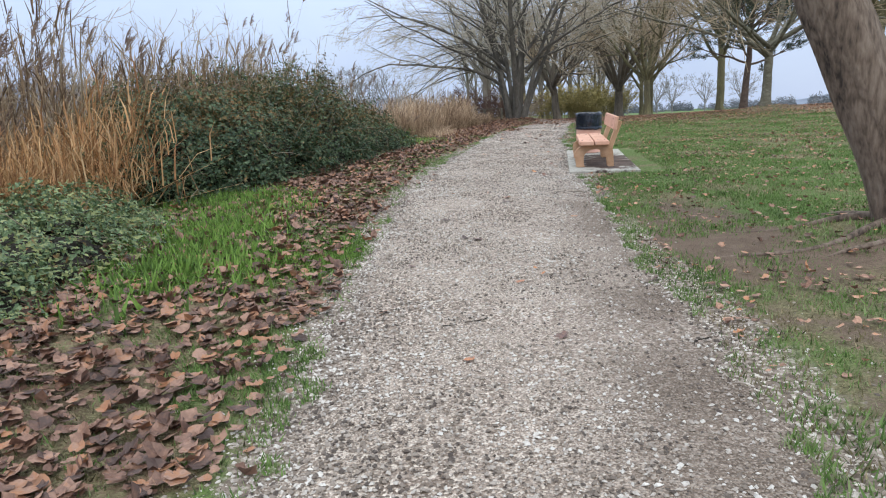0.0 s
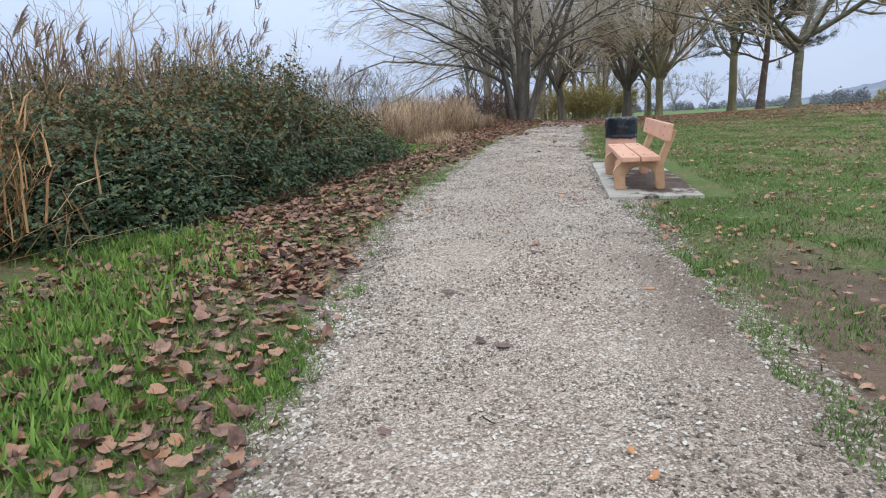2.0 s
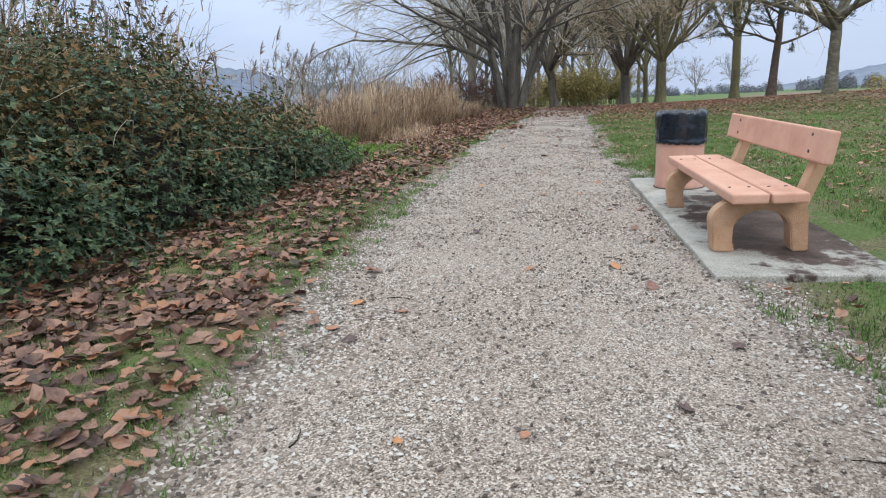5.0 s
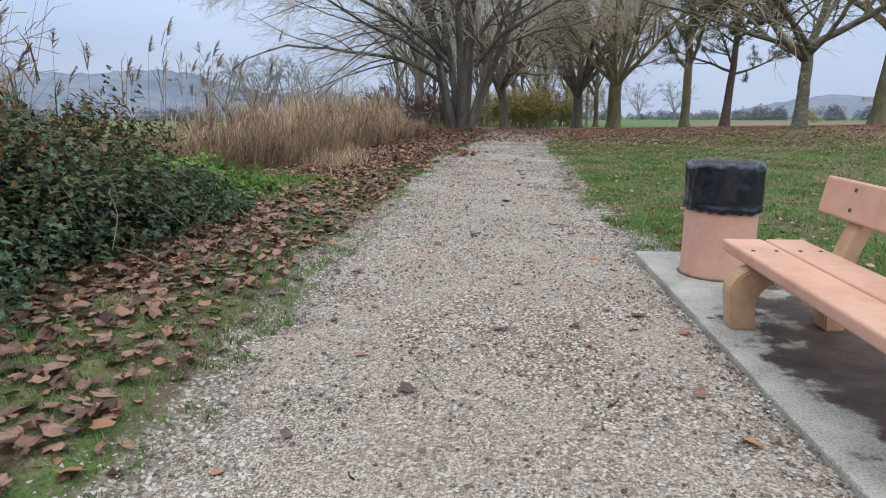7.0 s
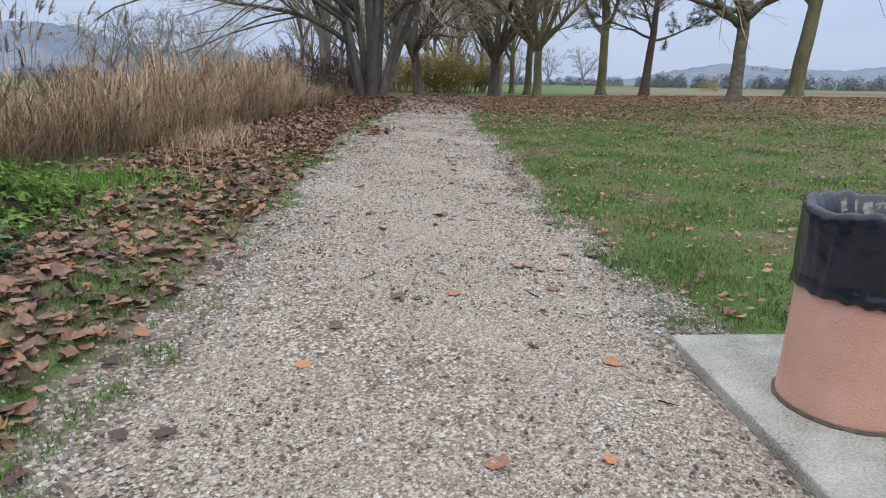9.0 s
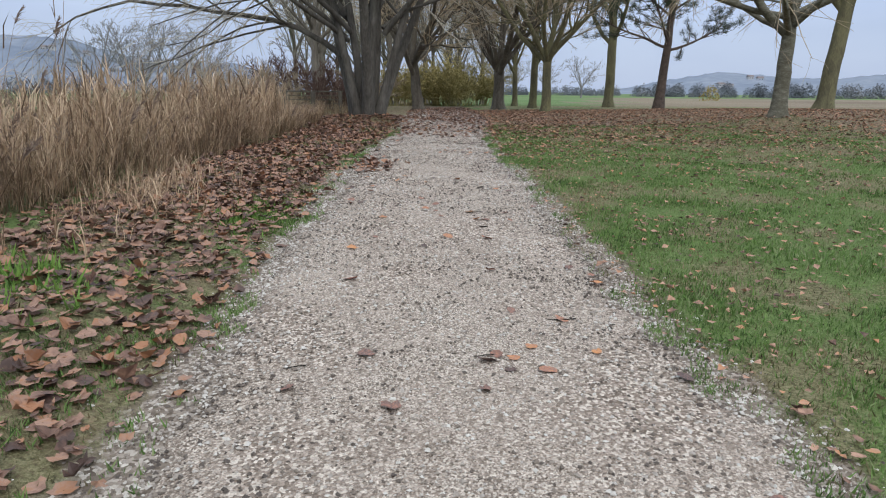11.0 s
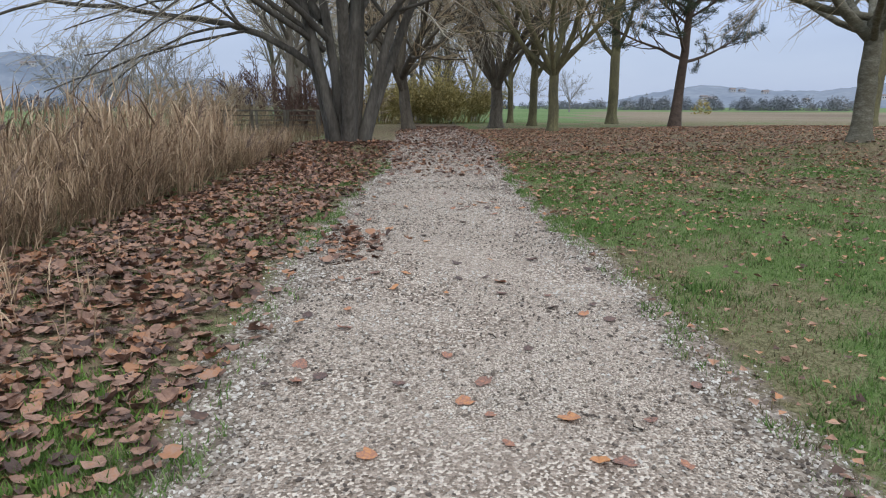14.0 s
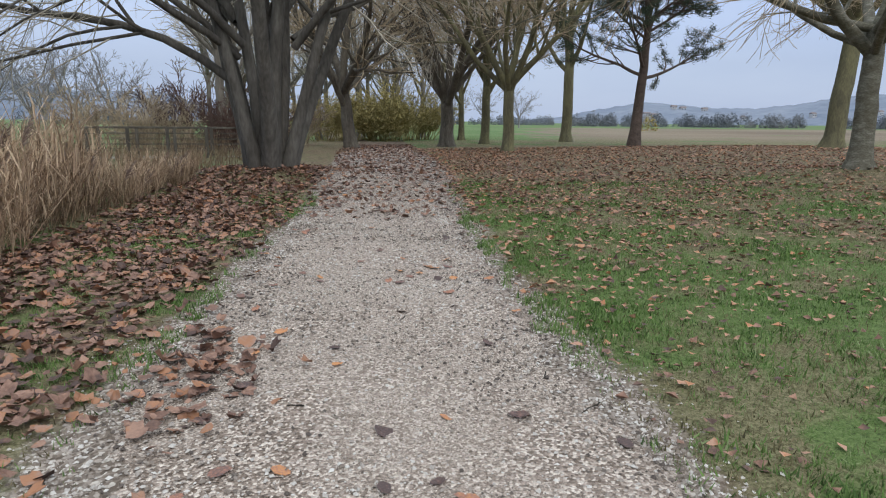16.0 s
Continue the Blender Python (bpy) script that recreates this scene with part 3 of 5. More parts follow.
def grit_zone(x, y):
    """Gravel trodden out over the path's borders."""
    pl, pr = np.interp(y, PATH_Y, PATH_L), np.interp(y, PATH_Y, PATH_R)
    out = np.maximum(pl - x, x - pr)
    wide = 0.06 + 0.2 * mottle(x, y, 1.1, 5, 3) + 0.2 * smooth_step(6.5, 3.0, y) * (x > pr)
    return np.clip(0.95 - 0.55 * np.clip(out, 0, None) / wide, 0, 1) * smooth_step(50, 40, y)


def axis(dense0, dense1, step, far):
    out = [np.arange(dense0, dense1 + 1e-6, step)]
    for sgn, start in ((-1, dense0), (1, dense1)):
        d, s, tail = 0.0, step, []
        while d < far:
            s *= 1.16
            d += s
            tail.append(start + sgn * d)
        out.append(np.array(tail))
    return np.unique(np.concatenate(out))


def build_ground():
    xs, ys = axis(-7, 12, 0.14, 2500), axis(-1, 40, 0.14, 2500)
    gx, gy = np.meshgrid(xs, ys)
    v = np.stack([gx, gy, land(gx, gy)], -1).reshape(-1, 3)
    w, hh = len(xs), len(ys)
    i, j = np.meshgrid(np.arange(w - 1), np.arange(hh - 1))
    a = (j * w + i).ravel()
    me = mesh_of("ground", v, np.stack([a, a + 1, a + 1 + w, a + w], -1), GROUND, True)
    zone = np.zeros((len(v), 4), np.float32)
    x, y = v[:, 0], v[:, 1]
    zone[:, 0], zone[:, 1] = litter_zone(x, y), earth_zone(x, y)
    zone[:, 2] = np.maximum(smooth_step(62, 95, y + 0.5 * x), smooth_step(-9, -16, x))
    zone[:, 3] = grit_zone(x, y)
    at = me.attributes.new("sward", "FLOAT", "POINT")
    at.data.foreach_set("value", sward(x, y).astype(np.float32))
    at = me.attributes.new("zone", "FLOAT_COLOR", "POINT")
    at.data.foreach_set("color", zone.ravel())
    tagged(new("ground", me), "uneven park lawn with patches of leaf litter, bare earth and distant fields", "ground", kind="structure")


def build_path():
    ys = np.arange(-8, 50, 0.05)
    l, r = path_left(ys), path_right(ys)
    f = np.linspace(0, 1, 25)
    x = l[:, None] * (1 - f) + r[:, None] * f
    y = np.repeat(ys[:, None], 25, 1)
    crown = 0.018 * (1 - (2 * f - 1) ** 4) - 0.006 + 0.006 * waves(x, y, 3.1, 0.3) * (1 - (2 * f - 1) ** 8)
    crown[:, 0] = crown[:, -1] = -0.03
    v = np.stack([x, y, land(x, y) + crown], -1).reshape(-1, 3)
    i, j = np.meshgrid(np.arange(24), np.arange(len(ys) - 1))
    a = (j * 25 + i).ravel()
    me = mesh_of("path", v, np.stack([a, a + 1, a + 26, a + 25], -1), GRAVEL, True)
    wet = smooth_step(-0.1, 0.75, v[:, 0]) * smooth_step(10.5, 7.5, v[:, 1]) * (0.35 + 0.75 * mottle(v[:, 0], v[:, 1], 1.7, 10, 4))
    border = smooth_step(0.3, 0.0, np.minimum(v[:, 0] - np.repeat(l, 25), np.repeat(r, 25) - v[:, 0])) * mottle(v[:, 0], v[:, 1], 2.3, 11, 3)
    at = me.attributes.new("mud", "FLOAT", "POINT")
    at.data.foreach_set("value", np.clip(np.maximum(wet, border), 0, 0.9).astype(np.float32))
    tagged(new("path", me),
           "pale crushed limestone footpath with ragged grassy edges", "path", kind="structure")


build_ground()
build_path()


def ridge_height(a, a0, a1, high, seed):
    return high * (0.66 + 0.18 * np.sin(a * 7 + seed) + 0.1 * np.sin(a * 23 + seed * 3)) * smooth_step(a0, a0 + 13, np.degrees(a)) * smooth_step(a1, a1 - 9, np.degrees(a))


def far_ridge(name, dist, a0, a1, high, seed, mat, label):
    """A long wooded ridge with a front slope and a body behind it."""
    a = np.radians(np.linspace(a0, a1, 160))
    prof = ridge_height(a, a0, a1, high, seed)
    prof = prof + rng.uniform(0, high * 0.05, len(a))
    rows = []
    for dd, hh in ((0, -0.03), (0.06, 0.3), (0.14, 0.72), (0.24, 1.0), (0.4, 0.8), (0.6, -0.03)):
        d = dist * (1 + dd)
        rows.append(np.stack([d * np.sin(a), d * np.cos(a), prof * hh], -1))
    v = np.array(rows)
    i, j = np.meshgrid(np.arange(len(a) - 1), np.arange(len(rows) - 1))
    q = (j * len(a) + i).ravel()
    tagged(new(name, mesh_of(name, v.reshape(-1, 3), np.stack([q, q + 1, q + 1 + len(a), q + len(a)], -1), mat, True)), label, "hill", kind="structure")


far_ridge("hill_east", 900, 16, 85, 54, 1.0, HILL, "long wooded hill with blue haze painted in, beyond the fields")
far_ridge("hill_west", 800, -75, -4, 76, 5.77, HILL, "low wooded hill with haze painted in, beyond the marsh")


def far_house(x, y, z, w, d, hgt):
    thing = new("house")
    thing.location = (x, y, z)
    tagged(thing, "small pale distant house with a tiled roof on the hillside", "house", "houses on the hill")
    part("wall", box_bm(-w / 2, w / 2, -d / 2, d / 2, -3, hgt, 0), PLASTER, thing)
    bm = bmesh.new()
    vs = [bm.verts.new(p) for p in ((-w / 2 - .4, -d / 2 - .4, hgt), (w / 2 + .4, -d / 2 - .4, hgt), (w / 2 + .4, d / 2 + .4, hgt), (-w / 2 - .4, d / 2 + .4, hgt),
                                    (-w / 2 - .4, 0, hgt + 2.2), (w / 2 + .4, 0, hgt + 2.2))]
    for f in ((0, 1, 5, 4), (3, 4, 5, 2), (0, 4, 3), (1, 2, 5), (0, 3, 2, 1)):
        bm.faces.new([vs[k] for k in f])
    part("roof", bm, ROOFTILE, thing)
    for k in (-0.25, 0.25):
        part("window", box_bm(k * w - .6, k * w + .6, -d / 2 - .05, -d / 2 + .1, hgt - 2.4, hgt - 1, 0), BAG, thing)


for k in range(16):
    if k < 10:
        ang, dist, args = radians(rng.uniform(27, 44)), 900, (16, 85, 54, 1.0)
    else:
        ang, dist, args = radians(rng.uniform(-32, -16)), 800, (-75, -4, 76, 5.77)
    step = (0.06, 0.14)[k % 2]
    dist *= 1 + step
    far_house(dist * math.sin(ang), dist * math.cos(ang), float(ridge_height(ang, *args)) * (0.3, 0.72)[k % 2], rng.uniform(5, 9), 6, rng.uniform(2.5, 4.5))



def clump_cloud(n, cx, cy, rx, ry, z0, hgt, size, seed, shape=0.5):
    """Positions inside a rounded, uneven mass."""
    r = np.random.default_rng(seed)
    u = unit(r.normal(size=(n, 3)))
    u[:, 2] = np.abs(u[:, 2])
    rad = r.uniform(0.55, 1.0, n) ** shape
    rad = rad * (1 + 0.16 * waves(u[:, 0] * 3, u[:, 1] * 3 + u[:, 2] * 2, 2.0, seed))
    p = u * rad[:, None] * [rx, ry, hgt] + [cx, cy, z0]
    return p, u


TRI = np.array([[-0.5, 0, 0], [0.5, 0, 0], [0, 0.9, 0.15]])
TRI_F = np.array([[0, 1, 2]])


def far_wood(name, a0, a1, dist, n, low, high, mat, label):
    """A belt of distant trees as clouds of small clumps."""
    vs = []
    for k in range(n):
        ang = radians(rng.uniform(a0, a1))
        d = dist * rng.uniform(0.95, 1.12)
        hgt = rng.uniform(low, high)
        p, u = clump_cloud(420, d * math.sin(ang), d * math.cos(ang), hgt * 0.55, hgt * 0.55, 0.3, hgt, 1, k + 1, 0.8)
        m = turns(rng.uniform(0, 6.3, 420), rng.uniform(0, 3.1, 420))
        vs.append(scattered(TRI, TRI_F, p, m, rng.uniform(0.6, 1.3, 420) * hgt * 0.085))
    tagged(new(name, mesh_of(name, *joined(*vs), mat)), label, "trees", kind="stuff")


far_wood("far_woods", 21, 44, 300, 95, 2.5, 6.5, FARWOOD, "belt of distant bare woodland in haze-tinted colour across the fields")
far_wood("far_hedge", 4, 20, 380, 90, 2, 5.5, FARWOOD, "haze-tinted grey hedge and bare trees on the far side of the field")
far_wood("marsh_woods", -60, -9, 230, 100, 2, 5.5, FARWOOD, "haze-tinted scrub and woods beyond the marsh")
far_wood("golden_shrub", 24.9, 25.1, 150, 1, 3.4, 3.5, FARGOLD, "yellow autumn shrub standing alone in the field")

# ---- trees ----
def grow(start, way, length, k, wobble, lift, r):
    """Polylines that wander from start along way; lift bends them up, or down when negative."""
    b = len(start)
    pts = np.empty((b, k, 3))
    pts[:, 0] = start
    d = unit(way)
    for s in range(1, k):
        d = unit(d + r.normal(0, wobble, (b, 3)) + np.array([0, 0, 1.0]) * np.asarray(lift).reshape(-1, 1))
        pts[:, s] = pts[:, s - 1] + d * (length / (k - 1))[:, None]
    return pts


def sprout(pts, rad, n, lo, hi, spread, ratio, k, wobble, lift, r, thin=0.55, tip=0.35, level=0.0):
    """n side shoots on each of the polylines."""
    b, kk, _ = pts.shape
    s = r.uniform(lo, hi, (b, n)) * (kk - 1)
    i = np.minimum(s.astype(int), kk - 2)
    fr = (s - i)[..., None]
    rows = np.arange(b)[:, None]
    p = pts[rows, i] * (1 - fr) + pts[rows, i + 1] * fr
    t = unit(pts[rows, i + 1] - pts[rows, i])
    side = r.normal(size=(b, n, 3))
    side[..., 2] *= 1 - level
    side = unit(side - (side * t).sum(-1, keepdims=True) * t)
    ang = r.uniform(spread * 0.65, spread * 1.25, (b, n, 1))
    way = t * np.cos(ang) + side * np.sin(ang)
    whole = np.linalg.norm(np.diff(pts, axis=1), axis=-1).sum(1)
    length = (whole[:, None] * ratio * (1.15 - 0.6 * s / (kk - 1)) * r.uniform(0.7, 1.25, (b, n))).ravel()
    rr = (rad[rows, i] * (1 - fr[..., 0]) + rad[rows, i + 1] * fr[..., 0]) * thin
    child = grow(p.reshape(-1, 3), way.reshape(-1, 3), length, k, wobble, lift, r)
    crad = np.maximum(rr.reshape(-1, 1) * np.linspace(1, tip, k)[None], 0.0028)
    return child, crad


def trunk_line(base, top, k, bend, r, lean=(0, 0)):
    t = np.linspace(0, 1, k)[:, None]
    p = np.asarray(base) * (1 - t) + np.asarray(top) * t
    p[:, :2] += np.sin(t * np.pi) * np.asarray(lean) + np.cumsum(r.normal(0, bend, (k, 2)), 0) * np.minimum(t * 3, 1)
    return p


def bare_tree(name, label, x, y, trunk_h, trunk_r, limbs, limb_len, spread, seed, bark=BARK, twig=TWIG, lift=0.06, counts=(6, 6, 5), lean=(0, 0), droop=0.0,
              whole=True, start=0.6, min_r=0.0032):
    """A leafless tree: a flared trunk that forks into limbs, which carry three orders of shoots."""
    r = np.random.default_rng(seed)
    thing = new(name)
    base = Vector((x, y, float(land(x, y)) - 0.08))
    thing.location = base
    tagged(thing, label, "tree")
    k = 12
    line = trunk_line((0, 0, 0), (lean[0], lean[1], trunk_h), k, 0.012 * trunk_h / 3, r)
    t = np.linspace(0, 1, k)
    rad = trunk_r * (1 + 0.5 * np.exp(-t * trunk_h / 0.18)) * (1 - 0.22 * t)
    v, f = tubes(line[None], rad[None], 16)
    a = np.arctan2(v[:, 1], v[:, 0])
    ridge = 1 + (0.08 * np.sin(a * 5 + seed) + 0.05 * np.sin(a * 9 + 2 * seed + v[:, 2] * 2)) * np.exp(-v[:, 2:3].ravel() / 0.8) + 0.025 * np.sin(a * 7 + v[:, 2] * 4)
    c = np.repeat(line, 16, 0)
    v = c + (v - c) * ridge[:, None]
    part("trunk", mesh_of("trunk", v, f, bark, True), None, thing)
    az = np.arange(limbs) * 2 * np.pi / limbs + r.uniform(-0.4, 0.4, limbs)
    tilt = r.uniform(0.55, 1.15, limbs) * spread
    tilt[0] = spread * 0.2
    way = np.stack([np.sin(tilt) * np.cos(az), np.sin(tilt) * np.sin(az), np.cos(tilt)], -1)
    at = r.uniform(start, 1.0, limbs)
    at[0] = 1.0
    ii = np.minimum((at * (k - 1)).astype(int), k - 2)
    st = line[ii] + (line[ii + 1] - line[ii]) * (at * (k - 1) - ii)[:, None]
    ll = limb_len * r.uniform(0.75, 1.15, limbs)
    p1 = grow(st, way, ll, 9, 0.09, lift, r)
    r1 = trunk_r * r.uniform(0.36, 0.6, limbs)[:, None] * np.linspace(1, 0.25, 9)[None]
    r1[0] *= 1.35
    for q in range(limbs):
        part("limb", mesh_of("limb", *tubes(p1[q:q + 1], r1[q:q + 1], 9), bark, True), None, thing)
    p2, r2 = sprout(p1, r1, counts[0], 0.2, 1.0, 0.75, 0.5, 6, 0.12, lift * 0.7 - droop * 0.4, r)
    p3, r3 = sprout(p2, r2, counts[1], 0.15, 1.0, 0.7, 0.52, 5, 0.15, lift * 0.4 - droop, r)
    p4, r4 = sprout(p3, r3, counts[2], 0.1, 1.0, 0.65, 0.55, 4, 0.16, -droop, r)
    r3, r4 = np.maximum(r3, min_r * 1.3), np.maximum(r4, min_r)
    part("branchwork", mesh_of("branchwork", *tubes(p2, r2, 6), bark, True), None, thing)
    part("twig_crown", mesh_of("twig_crown", *joined(tubes(p3, r3, 4), tubes(p4, r4, 3)), twig, True), None, thing)
    return thing


def great_tree(x, y):
    """The many-stemmed tree: a dozen stems fused at the foot, with long low limbs that arch over the reeds."""
    r = np.random.default_rng(31)
    thing = new("multi_stemmed_tree")
    thing.location = (x, y, float(land(x, y)) - 0.15)
    tagged(thing, "huge bare grey tree with fused stems and low arching limbs", "tree")
    n = 11
    az = np.arange(n) * 2 * np.pi / n + r.uniform(-0.2, 0.2, n)
    off = np.where(np.arange(n) % 3 == 0, 0.14, 0.33)
    st = np.stack([off * np.cos(az), off * np.sin(az) * 0.8, 0 * az], -1)
    tilt = np.where(np.arange(n) % 3 == 0, 0.08, r.uniform(0.2, 0.4, n))
    way = np.stack([np.sin(tilt) * np.cos(az), np.sin(tilt) * np.sin(az), np.cos(tilt)], -1)
    p0 = grow(st, way, r.uniform(8, 11, n), 14, 0.035, 0.015, r)
    s = np.linspace(0, 1, 14)
    r0 = r.uniform(0.1, 0.17, n)[:, None] * (1 + 0.45 * np.exp(-s * 16))[None] * (1 - 0.72 * s)[None]
    for q in range(n):
        part("stem", mesh_of("stem", *tubes(p0[q:q + 1], r0[q:q + 1], 12), BARK, True), None, thing)
    # low limbs arching outwards, most of them over the marsh
    low = np.radians([178, 188, 165, 205, 150, 172, 225, 30, -20, 60, 10])
    tl = np.array([1.1, 1.0, 0.8, 1.05, 0.9, 0.62, 0.95, 0.85, 0.8, 0.8, 0.6])
    hz = np.array([1.7, 2.3, 2.9, 2.2, 2.8, 3.4, 2.4, 2.6, 2.4, 3.0, 3.4])
    ls = np.stack([0.55 * np.cos(low), 0.5 * np.sin(low), hz], -1)
    lw = np.stack([np.sin(tl) * np.cos(low), np.sin(tl) * np.sin(low), np.cos(tl)], -1)
    bend = np.array([-0.075, -0.045, -0.03, -0.06, -0.035, -0.015, -0.05, -0.03, -0.03, -0.02, 0.0])
    pl = grow(ls, lw, r.uniform(6.0, 8.8, len(low)), 12, 0.1, bend, r)
    rl = r.uniform(0.055, 0.095, len(low))[:, None] * np.linspace(1, 0.2, 12)[None]
    for q in range(len(low)):
        part("limb", mesh_of("limb", *tubes(pl[q:q + 1], rl[q:q + 1], 10), BARK, True), None, thing)
    ps, rs = sprout(p0, r0, 7, 0.3, 1, 0.75, 0.42, 8, 0.1, 0.02, r, 0.5)
    pa, ra = sprout(pl, rl, 9, 0.2, 1, 0.7, 0.42, 8, 0.12, -0.03, r, 0.5)
    p2, r2 = np.concatenate([ps, pa]), np.concatenate([rs, ra])
    part("branchwork", mesh_of("branchwork", *tubes(p2, r2, 6), BARK, True), None, thing)
    p3, r3 = sprout(p2, r2, 9, 0.1, 1, 0.65, 0.5, 5, 0.14, -0.05, r, 0.5)
    p4, r4 = sprout(p3, r3, 6, 0.1, 1, 0.6, 0.55, 4, 0.15, -0.09, r, 0.6)
    part("twig_crown", mesh_of("twig_crown", *joined(tubes(p3, np.maximum(r3, 0.0055), 4), tubes(p4, np.maximum(r4, 0.0038), 3)), TWIG_GREY, True), None, thing)


great_tree(-0.95, 34.3)
bare_tree("plane_tree", "bare tree with pale lichen-banded trunk and mossy wide limbs", 10.25, 31.85, 2.7, 0.21, 10, 7.5, 1.35, 5, BARK_PALE, TWIG, 0.03, (9, 7, 7), lean=(0.1, 0.1), start=0.8)
bare_tree("leaning_tree", "tall bare mossy tree with a leaning trunk at the field edge", 19.2, 42.5, 5.5, 0.36, 8, 7.5, 0.95, 8, BARK_MOSS, TWIG, 0.04, (9, 7, 6), lean=(0.9, 0.2), start=0.75)
bare_tree("maple_tree", "bare vase-shaped tree with mossy trunk at the lawn edge", 7.2, 45.0, 2.5, 0.23, 9, 7.0, 0.85, 12, BARK_MOSS, TWIG, 0.05, (9, 7, 7), start=0.8)
bare_tree("maple_tree", "bare dark vase-shaped tree beside the path end", 6.15, 51.3, 2.3, 0.34, 11, 9.0, 0.75, 14, BARK_DARK, TWIG, 0.05, (9, 7, 7), start=0.8)
bare_tree("field_tree", "tall slender bare tree with a mossy trunk", 15.6, 60.0, 7.0, 0.33, 8, 7.5, 0.7, 16, BARK_MOSS, TWIG, 0.06, (8, 7, 6), start=0.6, min_r=0.007)
bare_tree("field_tree", "slender bare tree behind the vase-shaped trees", 9.0, 55.0, 4.2, 0.24, 8, 6.0, 0.8, 18, BARK_MOSS, TWIG, 0.06, (8, 7, 6), min_r=0.007)
bare_tree("field_tree", "slim bare tree far beside the path", 9.6, 63.0, 3.6, 0.2, 7, 6.0, 0.8, 20, BARK_MOSS, TWIG, 0.06, (7, 7, 5), min_r=0.008)
bare_tree("path_tree", "bare dark tree with a low crooked limb beside the path", 1.6, 49.3, 2.8, 0.28, 9, 7.0, 0.95, 22, BARK_DARK, TWIG, 0.04, (9, 7, 6), lean=(-0.35, 0), start=0.5, min_r=0.006)


def pine_tree(x, y):
    r = np.random.default_rng(44)
    thing = new("pine_tree")
    thing.location = (x, y, float(land(x, y)) - 0.08)
    tagged(thing, "dark young pine with upswept limbs and sparse needle tufts", "tree")
    k = 16
    line = trunk_line((0, 0, 0), (0.5, 0, 10.5), k, 0.03, r)
    rad = np.linspace(0.25, 0.05, k) + 0.1 * np.exp(-np.linspace(0, 22, k))
    part("trunk", mesh_of("trunk", *tubes(line[None], rad[None], 12), PINE_BARK, True), None, thing)
    n = 36
    hz = np.sort(r.uniform(0.29, 0.97, n))
    hz[:3] = (0.29, 0.3, 0.33)
    az = np.arange(n) * 2.4
    az[:3] = (0.1, 3.2, 3.9)
    st = np.stack([np.interp(hz, np.linspace(0, 1, k), line[:, c]) for c in range(3)], -1)
    tilt = np.where(hz < 0.32, 1.3, 1.0)
    way = np.stack([np.sin(tilt) * np.cos(az), np.sin(tilt) * np.sin(az), np.cos(tilt)], -1)
    p1 = grow(st, way, 4.2 * (1.15 - hz) + 0.7, 8, 0.07, 0.05, r)
    r1 = (0.085 * (1.25 - hz))[:, None] * np.linspace(1, 0.25, 8)[None]
    for q in range(n):
        part("limb", mesh_of("limb", *tubes(p1[q:q + 1], r1[q:q + 1], 7), PINE_BARK, True), None, thing)
    p2, r2 = sprout(p1, r1, 17, 0.2, 1, 0.8, 0.48, 5, 0.12, 0.06, r)
    part("branchwork", mesh_of("branchwork", *tubes(p2, np.maximum(r2, 0.008), 4), PINE_BARK, True), None, thing)
    tips = np.concatenate([p2[:, -1], p2[:, 3], p2[:, 2], p1[:, -1]])
    tips = tips[r.uniform(size=len(tips)) < np.where(tips[:, 2] < 4.2, 0.35, 0.95)]
    m = 46
    pos = np.repeat(tips, m, 0) + r.normal(0, 0.075, (len(tips) * m, 3))
    needle = np.array([[-0.5, 0, 0], [0.5, 0, 0], [0, 0, 1.0]])
    v, f = scattered(needle, TRI_F, pos, turns(r.uniform(0, 6.3, len(pos)), r.uniform(0, 2.0, len(pos))), np.stack([np.full(len(pos), 0.02), np.full(len(pos), 0.02), r.uniform(0.14, 0.28, len(pos))], -1))
    part("needle_crown", mesh_of("needle_crown", v, f, NEEDLE), None, thing)


pine_tree(14.1, 48.3)


